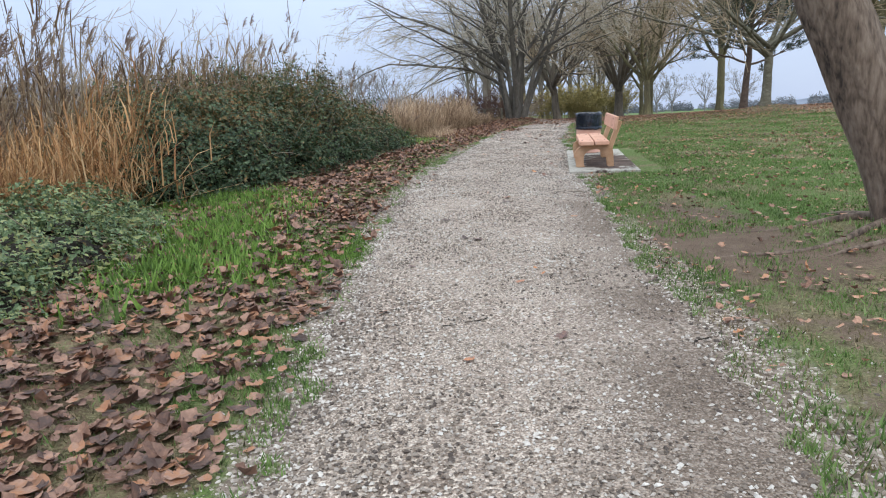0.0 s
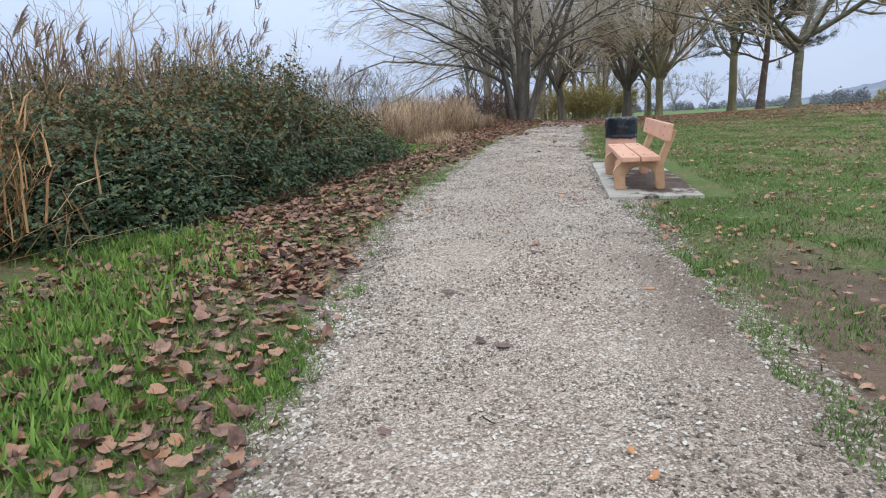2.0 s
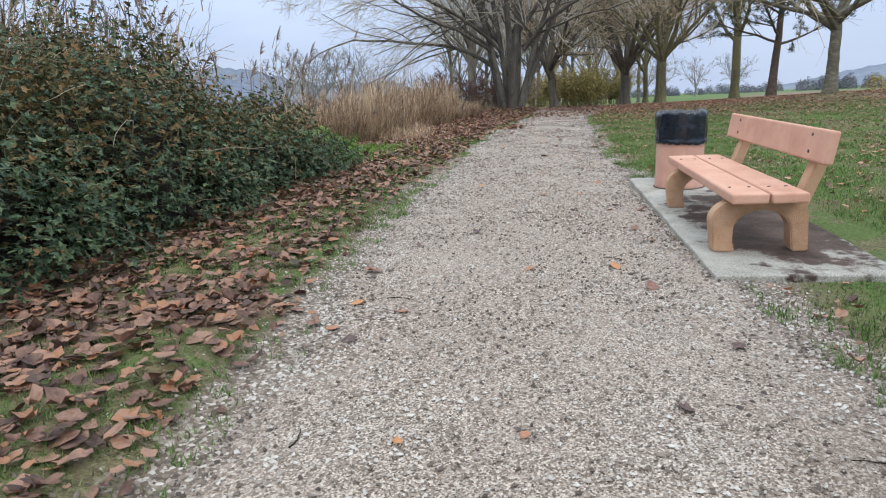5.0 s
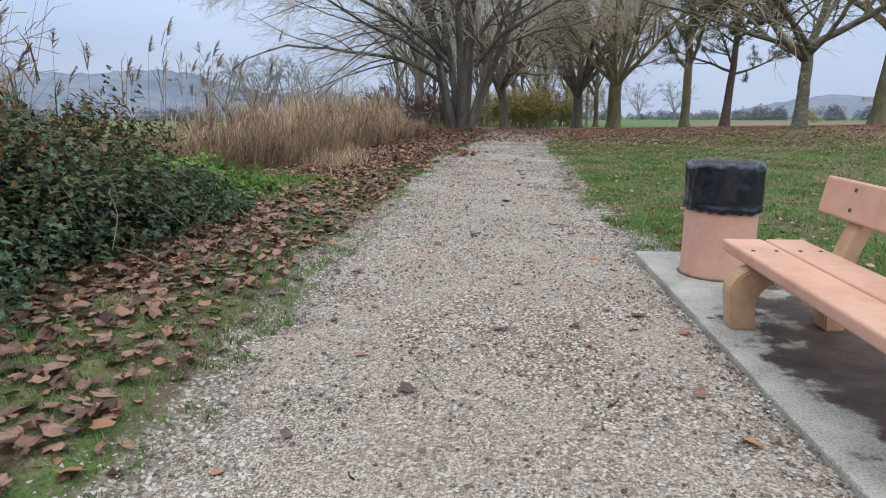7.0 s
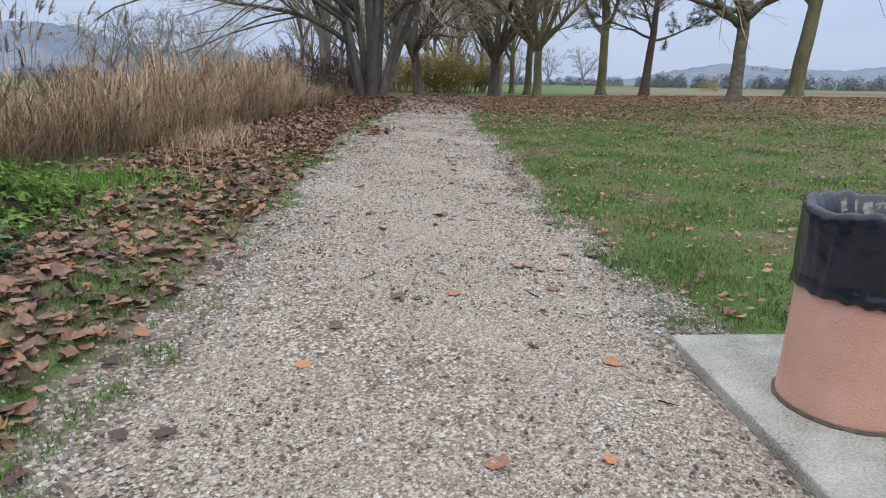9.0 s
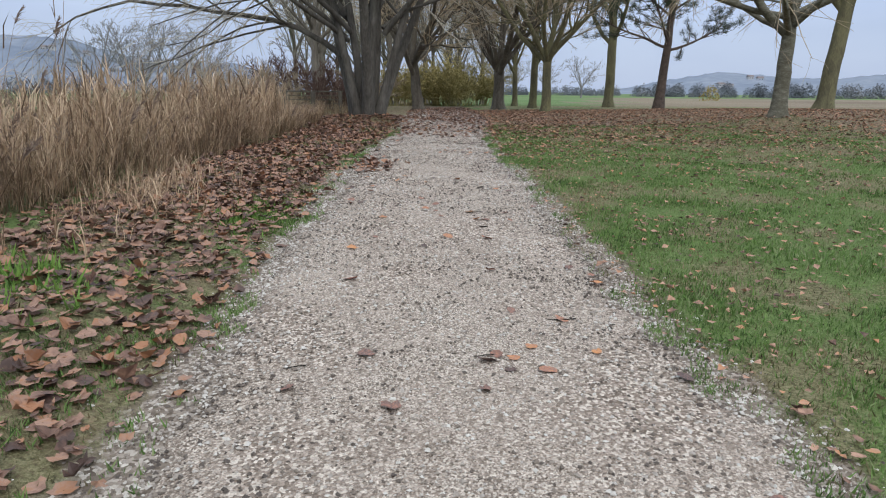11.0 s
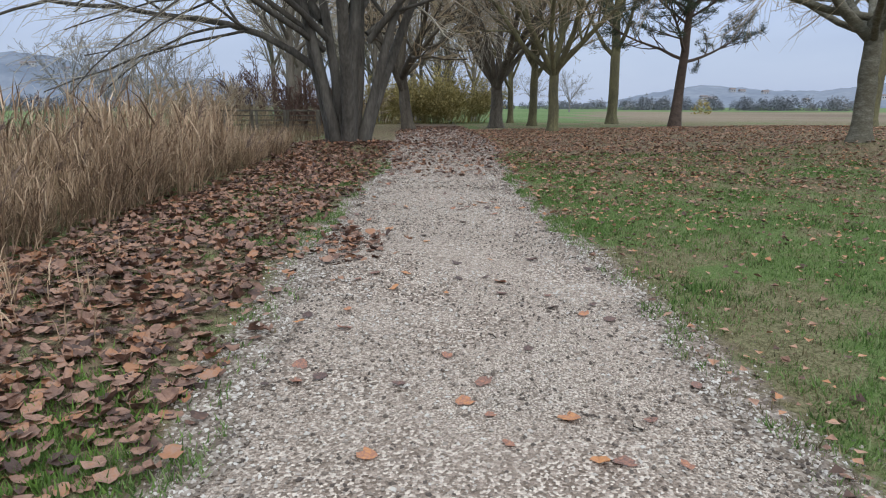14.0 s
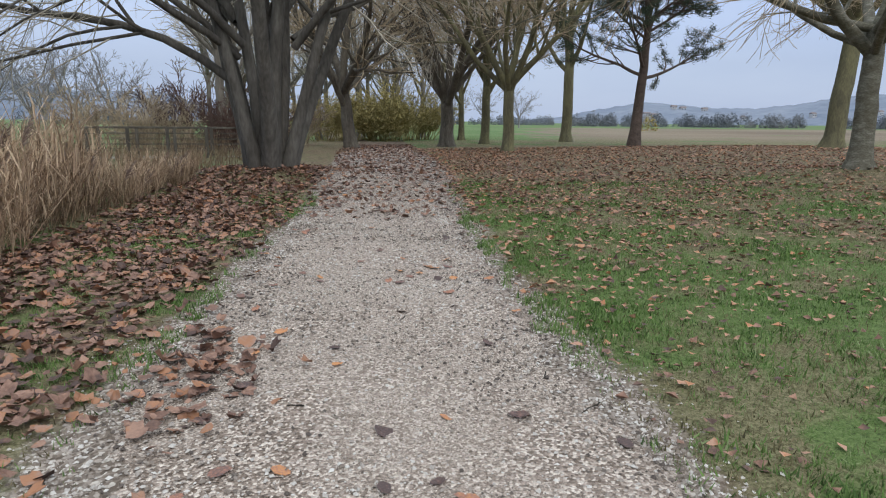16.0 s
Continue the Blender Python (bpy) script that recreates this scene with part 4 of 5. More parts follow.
def near_leaning_tree():
    """The thick ridged trunk that leans over the lawn's edge, with surface roots."""
    r = np.random.default_rng(3)
    x, y = 3.13, 5.75
    thing = new("leaning_trunk_tree")
    thing.location = (x, y, float(land(x, y)) - 0.1)
    tagged(thing, "thick leaning tree trunk with ridged bark and spreading surface roots", "tree")
    k = 18
    line = trunk_line((0, 0, 0), (-1.75, 0.1, 4.6), k, 0.012, r, lean=(-0.1, 0))
    t = np.linspace(0, 1, k)
    rad = 0.25 * (1 + 0.5 * np.exp(-t * 13)) * (1 - 0.25 * t)
    v, f = tubes(line[None], rad[None], 36)
    c = np.repeat(line, 36, 0)
    a = np.tile(np.arange(36) * 2 * np.pi / 36, k)
    g = 1 + 0.05 * np.sin(a * 4 + v[:, 2] * 1.1) + 0.035 * np.sin(a * 11 + v[:, 2] * 2.3) + 0.12 * np.exp(-v[:, 2] / 0.25) * np.sin(a * 5)
    part("trunk", mesh_of("trunk", c + (v - c) * g[:, None], f, BARK_LEAN, True), None, thing)
    n = 7
    az = np.radians([20, -30, 75, 130, 200, 290, 250])
    tl = np.radians([38, 45, 60, 55, 62, 50, 65])
    hs = np.array([0.42, 0.5, 0.7, 0.85, 0.95, 0.9, 1.0])
    st = np.stack([np.interp(hs, t, line[:, q]) for q in range(3)], -1)
    way = np.stack([np.sin(tl) * np.cos(az), np.sin(tl) * np.sin(az), np.cos(tl)], -1)
    p1 = grow(st, way, r.uniform(3.5, 5, n), 9, 0.06, 0.06, r)
    r1 = np.array([0.17, 0.13, 0.12, 0.12, 0.1, 0.1, 0.12])[:, None] * np.linspace(1, 0.25, 9)[None]
    for q in range(n):
        part("limb", mesh_of("limb", *tubes(p1[q:q + 1], r1[q:q + 1], 12), BARK_LEAN, True), None, thing)
    p2, r2 = sprout(p1, r1, 7, 0.3, 1, 0.7, 0.5, 6, 0.1, 0.04, r)
    p3, r3 = sprout(p2, r2, 6, 0.2, 1, 0.7, 0.5, 5, 0.12, 0.02, r)
    part("branchwork", mesh_of("branchwork", *joined(tubes(p2, r2, 6), tubes(p3, r3, 4)), BARK_LEAN, True), None, thing)
    for q, (ra, ln) in enumerate(((2.75, 1.5), (3.35, 1.9), (3.8, 1.3), (4.4, 1.0), (2.2, 1.3), (0.4, 0.9), (1.4, 1.0))):
        s = np.linspace(0, 1, 16)
        bend = ra + 0.35 * np.sin(s * 4 + q)
        px = 0.2 * np.cos(ra) + np.cumsum(np.cos(bend)) * ln / 16
        py = 0.2 * np.sin(ra) + np.cumsum(np.sin(bend)) * ln / 16
        pz = land(px + x, py + y) - thing.location.z + 0.012 - 0.05 * s ** 3 + 0.012 * np.sin(s * 9 + q)
        rr = 0.03 * (1 - s) ** 1.3 + 0.01
        part("root", mesh_of("root", *tubes(np.stack([px, py, pz], -1)[None], rr[None], 8), BARK_LEAN, True), None, thing)


near_leaning_tree()

# bare woodland round the path's end and by the marsh
wood_a = bare_tree("woodland_tree", "bare woodland tree, greyed with painted haze, among the thicket", -4.0, 58.0, 4.5, 0.2, 7, 6.5, 0.7, 51, BARK_HAZED, TWIG_GREY, 0.05, (6, 5, 3), min_r=0.01)
wood_b = bare_tree("woodland_tree", "slender bare woodland tree, paled with painted haze, among the thicket", 0.5, 64.0, 5.5, 0.18, 7, 6.0, 0.6, 53, BARK_HAZED, TWIG_GREY, 0.06, (6, 5, 3), min_r=0.01)
for ob in (wood_a, wood_b):
    tagged(ob, group="bare trees of the thicket")
for k in range(22):
    wx, wy = rng.uniform(-9, 13), rng.uniform(69, 98)
    if k < 1:
        wx, wy = rng.uniform(-7, -2.2), rng.uniform(44, 58)
    copy_thing((wood_a, wood_b)[k % 2], pose(wx, wy, float(land(wx, wy)) - 0.1, 0, 0, rng.uniform(0, 360)))
far_a = bare_tree("far_bare_tree", "bare tree in haze-greyed colour standing beyond the marsh", -32.0, 112.0, 3.0, 0.2, 10, 6.8, 0.6, 61, TWIG_FAR, TWIG_FAR, 0.05, (5, 4, 3), min_r=0.018)
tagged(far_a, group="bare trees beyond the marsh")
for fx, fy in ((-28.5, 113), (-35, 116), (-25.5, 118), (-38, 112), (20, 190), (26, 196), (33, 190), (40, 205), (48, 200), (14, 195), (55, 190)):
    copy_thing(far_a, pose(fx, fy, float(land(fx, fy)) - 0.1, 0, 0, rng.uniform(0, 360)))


# ---- bushes ----
def leaf_spray():
    """Three toothed, folded leaflets."""
    one = np.array([[0, 0, 0], [0.32, 0.45, 0.1], [0, 1.0, -0.05], [-0.32, 0.45, 0.1]])
    v, f = [], []
    for k, a in enumerate((0, 1.15, -1.15)):
        c, s = math.cos(a), math.sin(a)
        v.append(one @ np.array([[c, -s, 0], [s, c, 0], [0, 0, 1]]).T + [0, 0.15, 0])
        f += [[4 * k, 4 * k + 1, 4 * k + 2], [4 * k, 4 * k + 2, 4 * k + 3]]
    return np.concatenate(v), np.array(f)


SPRAY_V, SPRAY_F = leaf_spray()


def bush(name, label, mounds, density, size, mat, mat2, share, seed, core=True, canes=60):
    """A sprawling thicket: sprays of leaves over dark lumps that stand in for shaded stems."""
    r = np.random.default_rng(seed)
    thing = new(name)
    mx, my = mounds[0][:2]
    base = Vector((mx, my, float(land(mx, my))))
    thing.location = base
    tagged(thing, label, "bush")
    pos, nor, cores = [], [], []
    for cx, cy, rx, ry, hh in mounds:
        n = int(density * (rx * ry + hh * (rx + ry)) * 2.2)
        p, u = clump_cloud(n, 0, 0, rx, ry, 0, hh, 1, r.integers(1, 99), 0.6)
        lump = np.sin(p[:, 0] * 7 + 2.1 * np.sin(p[:, 2] * 5)) * np.sin(p[:, 1] * 6.3 + 1.7 * np.sin(p[:, 0] * 4)) * np.sin(p[:, 2] * 7.7 + p[:, 1] * 3)
        p = p * (1 + 0.2 * lump[:, None] + r.normal(0, 0.06, (n, 1)))
        p += np.stack([np.full(n, cx), np.full(n, cy), land(p[:, 0] + cx, p[:, 1] + cy) + 0.03], -1)
        pos.append(p - np.array(base))
        nor.append(u)
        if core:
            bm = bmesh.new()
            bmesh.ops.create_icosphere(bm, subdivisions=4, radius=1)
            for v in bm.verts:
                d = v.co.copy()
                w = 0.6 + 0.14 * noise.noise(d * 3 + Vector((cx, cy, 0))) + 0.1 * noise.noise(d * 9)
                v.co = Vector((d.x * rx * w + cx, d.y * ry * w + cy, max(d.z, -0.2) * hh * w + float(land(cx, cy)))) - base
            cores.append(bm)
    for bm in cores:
        part("shade_core", bm, CORE, thing)
    pos, nor = np.concatenate(pos), np.concatenate(nor)
    yaw = np.arctan2(nor[:, 1], nor[:, 0]) + r.normal(0, 0.8, len(pos))
    m = turns(yaw, r.uniform(-0.3, 1.5, len(pos)), r.uniform(0, 6.3, len(pos)))
    sz = size * r.uniform(0.6, 1.35, len(pos))
    warm = r.uniform(size=len(pos)) < share * (0.3 + 1.4 * smooth_step(0.3, 1.2, pos[:, 2]))
    for nm, sel, mt in (("foliage", ~warm, mat), ("autumn_foliage", warm, mat2)):
        if sel.any():
            part(nm, mesh_of(nm, *scattered(SPRAY_V, SPRAY_F, pos[sel], m[sel], sz[sel]), mt), None, thing)
    if canes:
        pick = r.choice(len(pos), canes, replace=False)
        w = nor[pick] * [1, 1, 0.3] + r.normal(0, 0.5, (canes, 3)) + [0, 0, 0.5]
        cp = grow(pos[pick] * [1, 1, 0.8], w, r.uniform(0.3, 0.95, canes), 7, 0.15, -0.16, r)
        part("cane_tangle", mesh_of("cane_tangle", *tubes(cp, np.repeat(np.linspace(0.0042, 0.002, 7)[None], canes, 0), 4), CANE, True), None, thing)


bush("bramble_bush", "dense dark green bramble thicket with pale dead canes beside the path",
     [(-4.9, 10.2, 1.55, 2.2, 1.5), (-5.2, 8.9, 1.3, 1.4, 1.35), (-4.55, 12.4, 1.35, 1.9, 1.75), (-4.1, 14.3, 1.1, 1.5, 1.15), (-3.6, 15.4, 0.7, 0.9, 0.55), (-6.4, 10.5, 1.3, 2.5, 1.6), (-6.0, 13.3, 1.3, 1.8, 1.95)],
     1050, 0.037, BRAMBLE, BRAMBLE_WARM, 0.34, 71, canes=330)
bush("bramble_bush", "low grey-green bramble clump at the verge among grass",
     [(-4.0, 4.5, 0.95, 1.1, 0.5), (-4.7, 5.6, 1.2, 1.0, 0.55), (-3.5, 3.3, 0.6, 0.8, 0.45), (-5.2, 4.0, 1.2, 1.3, 0.6)], 620, 0.034, BRAMBLE_PALE, BRAMBLE_WARM, 0.15, 72, canes=40)
bush("nettle_patch", "low bright green nettles and weeds at the reed edge",
     [(-4.1, 17.0, 1.1, 1.2, 0.5), (-5.4, 17.8, 1.1, 1.0, 0.5)], 260, 0.06, LUSH, BRAMBLE_WARM, 0.05, 73, canes=8)


def twig_shrub(x, y, hgt, wide, stems, mat, seed, label, fine=0.01, leaves=0):
    """A leafless shrub: a fan of stems from the ground with two orders of fine twigs."""
    r = np.random.default_rng(seed)
    thing = new("shrub")
    thing.location = (x, y, float(land(x, y)) - 0.05)
    tagged(thing, label, "shrub")
    az = r.uniform(0, 6.3, stems)
    off = wide * 0.45 * np.sqrt(r.uniform(0, 1, stems))
    st = np.stack([off * np.cos(az), off * np.sin(az), 0 * az], -1)
    tilt = r.uniform(0.05, 0.75, stems)
    way = np.stack([np.sin(tilt) * np.cos(az), np.sin(tilt) * np.sin(az), np.cos(tilt)], -1)
    p1 = grow(st, way, hgt * r.uniform(0.55, 1.05, stems), 7, 0.1, 0.0, r)
    r1 = np.repeat(np.linspace(0.022, 0.008, 7)[None], stems, 0)
    p2, r2 = sprout(p1, r1, 6, 0.15, 1, 0.6, 0.45, 4, 0.15, 0.0, r)
    p3, r3 = sprout(p2, r2, 5, 0.1, 1, 0.6, 0.5, 3, 0.18, 0.0, r)
    part("branchwork", mesh_of("branchwork", *tubes(p1, r1, 4), mat, True), None, thing)
    part("twig_crown", mesh_of("twig_crown", *joined(tubes(p2, np.maximum(r2, fine * 1.1), 3), tubes(p3, np.maximum(r3, fine), 3)), mat, True), None, thing)
    if leaves:
        tip = p3.reshape(-1, 3)[r.integers(0, p3.shape[0] * p3.shape[1], leaves)] + r.normal(0, 0.06, (leaves, 3))
        m = turns(r.uniform(0, 6.3, leaves), r.uniform(0, 1.2, leaves), r.uniform(0, 6.3, leaves))
        part("foliage", mesh_of("foliage", *scattered(SPRAY_V, SPRAY_F, tip, m, r.uniform(0.06, 0.13, leaves)), mat), None, thing)


for k, (sx, sy, sh, sw) in enumerate(((5.0, 62.5, 3.4, 3.6), (3.0, 64.5, 3.2, 3.2), (7.0, 65.5, 3.0, 3.2), (4.4, 60.8, 2.4, 2.6), (0.8, 60.5, 2.6, 3.0))):
    twig_shrub(sx, sy, sh, sw, 46, OLIVE, 140 + k, "olive brown twiggy shrub closing the far end of the path", leaves=2600)
for k, (sx, sy, sh, sw) in enumerate(((-7.5, 49, 2.6, 3.6), (-4.6, 51, 3.0, 3.0), (-11, 50, 2.4, 4.0), (-2.6, 47.5, 2.4, 2.2), (-1.4, 53, 2.6, 2.6), (-15, 48, 2.4, 4.0), (-5.8, 47.5, 2.0, 2.6), (-1.9, 44.5, 1.4, 1.4))):
    twig_shrub(sx, sy, sh, sw, 40, MAROON if k % 2 else TWIG, 160 + k, "dark brown leafless shrub at the marsh edge")


for k, (sx, sy, sh, sw) in enumerate(((-6.9, 12.2, 3.0, 2.4), (-7.6, 9.6, 2.9, 2.6), (-6.2, 14.4, 2.3, 2.0), (-8.6, 7.6, 2.7, 2.4))):
    twig_shrub(sx, sy, sh, sw, 26, TWIG, 180 + k, "tall leafless brown twig shrub rising behind the brambles", fine=0.0035)


# ---- reeds ----
def reed_bed(name, label, x, y, hgt, mat, seed, plume=0.0, leafy=5, thick=0.006, lean=0.12, wind=0.4):
    """Standing dry reeds: stalk, arching blades and, on some, a drooping plume."""
    r = np.random.default_rng(seed)
    n = len(x)
    hgt = hgt * (0.5 + 0.75 * mottle(x, y, 0.8, seed, 3)) * (1 + 0.12 * waves(x, y, 4.1, seed))
    z = land(x, y) - 0.02
    yaw = r.normal(wind, 1.0, n)
    tilt = np.abs(r.normal(0, lean, n))
    top_dir = np.stack([np.sin(tilt) * np.cos(yaw), np.sin(tilt) * np.sin(yaw), np.cos(tilt)], -1)
    base = np.stack([x, y, z], -1)
    s = np.linspace(0, 1, 4)
    pts = base[:, None] + top_dir[:, None] * (hgt[:, None, None] * s[None, :, None])
    pts[..., :2] += (np.stack([np.cos(yaw), np.sin(yaw)], -1) * (hgt * 0.06)[:, None])[:, None] * (s ** 2)[None, :, None]
    thing = tagged(new(name), label, "reeds", kind="stuff")
    part("stalks", mesh_of("stalks", *tubes(pts, np.repeat((thick * np.array([1, 0.9, 0.7, 0.35]))[None], n, 0), 3), mat), None, thing)
    k = n * leafy
    idx = np.repeat(np.arange(n), leafy)
    f = r.uniform(0.12, 0.95, k)
    p = base[idx] + top_dir[idx] * (hgt[idx] * f)[:, None]
    blade = np.array([[-0.013, 0, 0], [0.013, 0, 0], [-0.012, 0.1, 0.45], [0.012, 0.1, 0.45], [0, 0.4, 0.75]])
    bf = np.array([[0, 1, 3], [0, 3, 2], [2, 3, 4]])
    m = turns(yaw[idx] + r.normal(0, 1.6, k), r.uniform(-0.3, 0.65, k), r.normal(-1.57, 0.4, k))
    part("blades", mesh_of("blades", *scattered(blade, bf, p, m, r.uniform(0.35, 0.85, k) * np.clip(hgt[idx] / 1.6, 0.4, 1.0)), mat), None, thing)
    if plume:
        sel = np.nonzero(r.uniform(size=n) < plume)[0]
        q = 40
        idx = np.repeat(sel, q)
        f = np.tile(np.linspace(0, 1, q), len(sel))
        p = pts[idx, 3] + top_dir[idx] * (f * 0.26 - 0.1)[:, None]
        p[:, :2] += np.stack([np.cos(yaw[idx]), np.sin(yaw[idx])], -1) * (f ** 2 * 0.1)[:, None]
        strand = np.array([[-0.5, 0, 0], [0.5, 0, 0], [0, 0.15, 1.0]])
        m = turns(yaw[idx] + r.normal(0, 0.7, len(idx)), r.uniform(0.3, 1.3, len(idx)))
        v, ff = scattered(strand, TRI_F, p, m, np.stack([np.full(len(idx), 0.014), np.full(len(idx), 0.02), r.uniform(0.08, 0.19, len(idx)) * (1.25 - f)], -1))
        part("plumes", mesh_of("plumes", v, ff, PLUME), None, thing)


def band(n, y0, y1, edge_y, edge_x, depth, seed, power=1.6):
    """Places behind an edge that runs beside the path, thickest at the edge."""
    r = np.random.default_rng(seed)
    y = r.uniform(y0, y1, n)
    x = np.interp(y, edge_y, edge_x) + 0.25 * waves(y * 0, y, 1.7, seed) + 0.2 * waves(y * 0, y, 5.3, seed) - depth * r.uniform(0, 1, n) ** power
    return x, y


rx, ry = band(820, 6.5, 17, [6, 10, 17], [-6.6, -6.3, -5.6], 4.5, 1, 0.8)
reed_bed("tall_reeds", "tall dry reeds with drooping feathery plumes behind the brambles", rx, ry, rng.uniform(1.7, 3.4, len(rx)), REED_DARK, 81, 0.6, 11, 0.0055, 0.17)
rx, ry = band(3200, 3.5, 9.8, [3, 5.5, 7, 8, 10], [-5.9, -5.5, -4.9, -5.3, -6.6], 5, 2, 1.1)
reed_bed("straw_grass", "matted tan dead grass behind the low brambles", rx, ry, rng.uniform(0.55, 1.3, len(rx)), STRAW, 82, 0, 7, 0.004, 0.55)
rx, ry = band(620, 9.5, 18, [9, 13, 18], [-6.0, -5.3, -5.2], 2.4, 8, 1.0)
reed_bed("dead_stalks", "tangle of brown dead stalks rising behind the brambles", rx, ry, rng.uniform(1.1, 1.95, len(rx)) * np.interp(ry, [9, 14, 18], [1.15, 1.0, 0.75]), REED_DARK, 91, 0.04, 10, 0.004, 0.3)
rx, ry = band(4200, 18.3, 33.5, [17, 18.5, 20.5, 23, 27, 30, 34], [-5.6, -4.9, -4.2, -3.75, -3.2, -2.9, -2.3], 6, 3, 1.7)
reed_bed("reed_bed", "dense bed of tan dry reeds along the leafy verge", rx, ry, rng.uniform(0.5, 1.5, len(rx)) * (0.5 + 0.5 * smooth_step(-8.5, -4.6, rx)) * np.interp(ry, [18, 20.5, 24, 27, 29.5, 31.5, 33], [0.5, 0.72, 0.8, 0.85, 0.85, 0.5, 0.4]), REED, 83, 0.05, 13, 0.004, 0.32)
rx, ry = band(1500, 19, 33.5, [18, 20.5, 23, 27, 30, 34], [-4.9, -4.1, -3.6, -3.05, -2.8, -2.2], 1.6, 4, 1.3)
reed_bed("brown_reeds", "short brown dead stalks at the foot of the reeds", rx, ry, rng.uniform(0.3, 0.8, len(rx)) * np.interp(ry, [19, 26, 29, 33], [1, 1, 0.5, 0.45]), REED_DARK, 84, 0, 5, 0.005, 0.3)
rx, ry = band(1500, 33.5, 52, [33, 38, 52], [-2.4, -2.1, -0.2], 6, 5, 1.2)
reed_bed("reeds_by_thicket", "dull dry reeds and tall weeds under the bare trees", rx, ry, rng.uniform(0.35, 0.9, len(rx)) * np.where(ry < 43, 0.55, 1.0), REED_DARK, 85, 0, 6, 0.008, 0.2)
rx, ry = band(3800, 14, 60, [14, 30, 36, 60], [-9, -8.5, -10, -9], 30, 6, 1.0)
reed_bed("marsh_reeds", "wide marsh of brown reeds beyond the reed bed", rx, ry, rng.uniform(0.4, 1.0, len(rx)), REED_DARK, 86, 0.03, 6, 0.009, 0.25)
rx, ry = band(26, 18.5, 26, [18, 26], [-5.6, -4.6], 3, 7, 1.0)
reed_bed("lone_reeds", "single tall reeds with plumes standing above the bed", rx, ry, rng.uniform(1.8, 2.4, len(rx)), REED_DARK, 87, 1.0, 5, 0.007, 0.12)


tuft = np.random.default_rng(88)
reed_bed("iris_clump", "grey-green sword-leaved clump at the reed edge", tuft.normal(-3.5, 0.25, 45), tuft.normal(31.0, 0.2, 45), tuft.uniform(0.35, 0.6, 45), LUSH, 88, 0, 4, 0.006, 0.4)
reed_bed("dead_grass", "golden dead grass lying over the leaves at the reed edge", tuft.normal(-3.15, 0.35, 170), tuft.normal(21.6, 1.0, 170), tuft.uniform(0.15, 0.4, 170), REED, 89, 0, 5, 0.003, 0.95)


# ---- footbridge ----
def footbridge():
    thing = new("footbridge")
    thing.location = (-4.3, 42.4, 0.95)
    tagged(thing, "low weathered wooden footbridge with wire railings over the marsh ditch", "bridge")
    for k in range(18):
        part("plank", box_bm(-2.34 + k * 0.26, -2.1 + k * 0.26, -0.6, 0.6, 0, 0.05, 0.006, 1), RAIL, thing)
    for s in (-0.55, 0.55):
        part("beam", box_bm(-2.36, 2.36, s - 0.06, s + 0.06, -0.2, -0.004, 0.01, 1), RAIL, thing)
        for k in range(5):
            part("post", box_bm(-2.2 + k * 1.1 - 0.045, -2.2 + k * 1.1 + 0.045, s - 0.04, s + 0.04, 0.054, 0.95, 0.008, 1), BARK_DARK, thing)
        for zz, th in ((0.95, 0.025), (0.78, 0.008), (0.62, 0.008), (0.46, 0.008), (0.3, 0.008)):
            part("rail", box_bm(-2.3, 2.3, s - 0.02, s + 0.02, zz - th, zz + th, 0.004, 1), BARK_DARK, thing)
    for s in (-2.1, 2.1):
        part("footing", box_bm(s - 0.2, s + 0.2, -0.6, 0.6, -1.2, -0.204, 0.02, 1), RAIL, thing)


footbridge()

# ---- bench, bin and slab: all lie with the slope of the path ----
SITE = pose(0.53, 10.80, 0.442, 1.6, 0, -2.0)


def slab():
    """A cast pad with worn, slightly uneven edges."""
    thing = new("concrete_slab")
    thing.matrix_world = SITE
    tagged(thing, "worn grey concrete slab under the bench and bin", "slab")
    bm = box_bm(0, 1.11, 0, 4.2, -0.16, 0, 0.012, 2)
    bmesh.ops.subdivide_edges(bm, edges=[e for e in bm.edges if e.calc_length() > 0.5], cuts=14, use_grid_fill=True)
    for v in bm.verts:
        v.co.x += 0.012 * noise.noise(v.co * 3.0)
        v.co.y += 0.010 * noise.noise(v.co * 2.7 + Vector((5, 0, 0)))
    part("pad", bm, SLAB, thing)


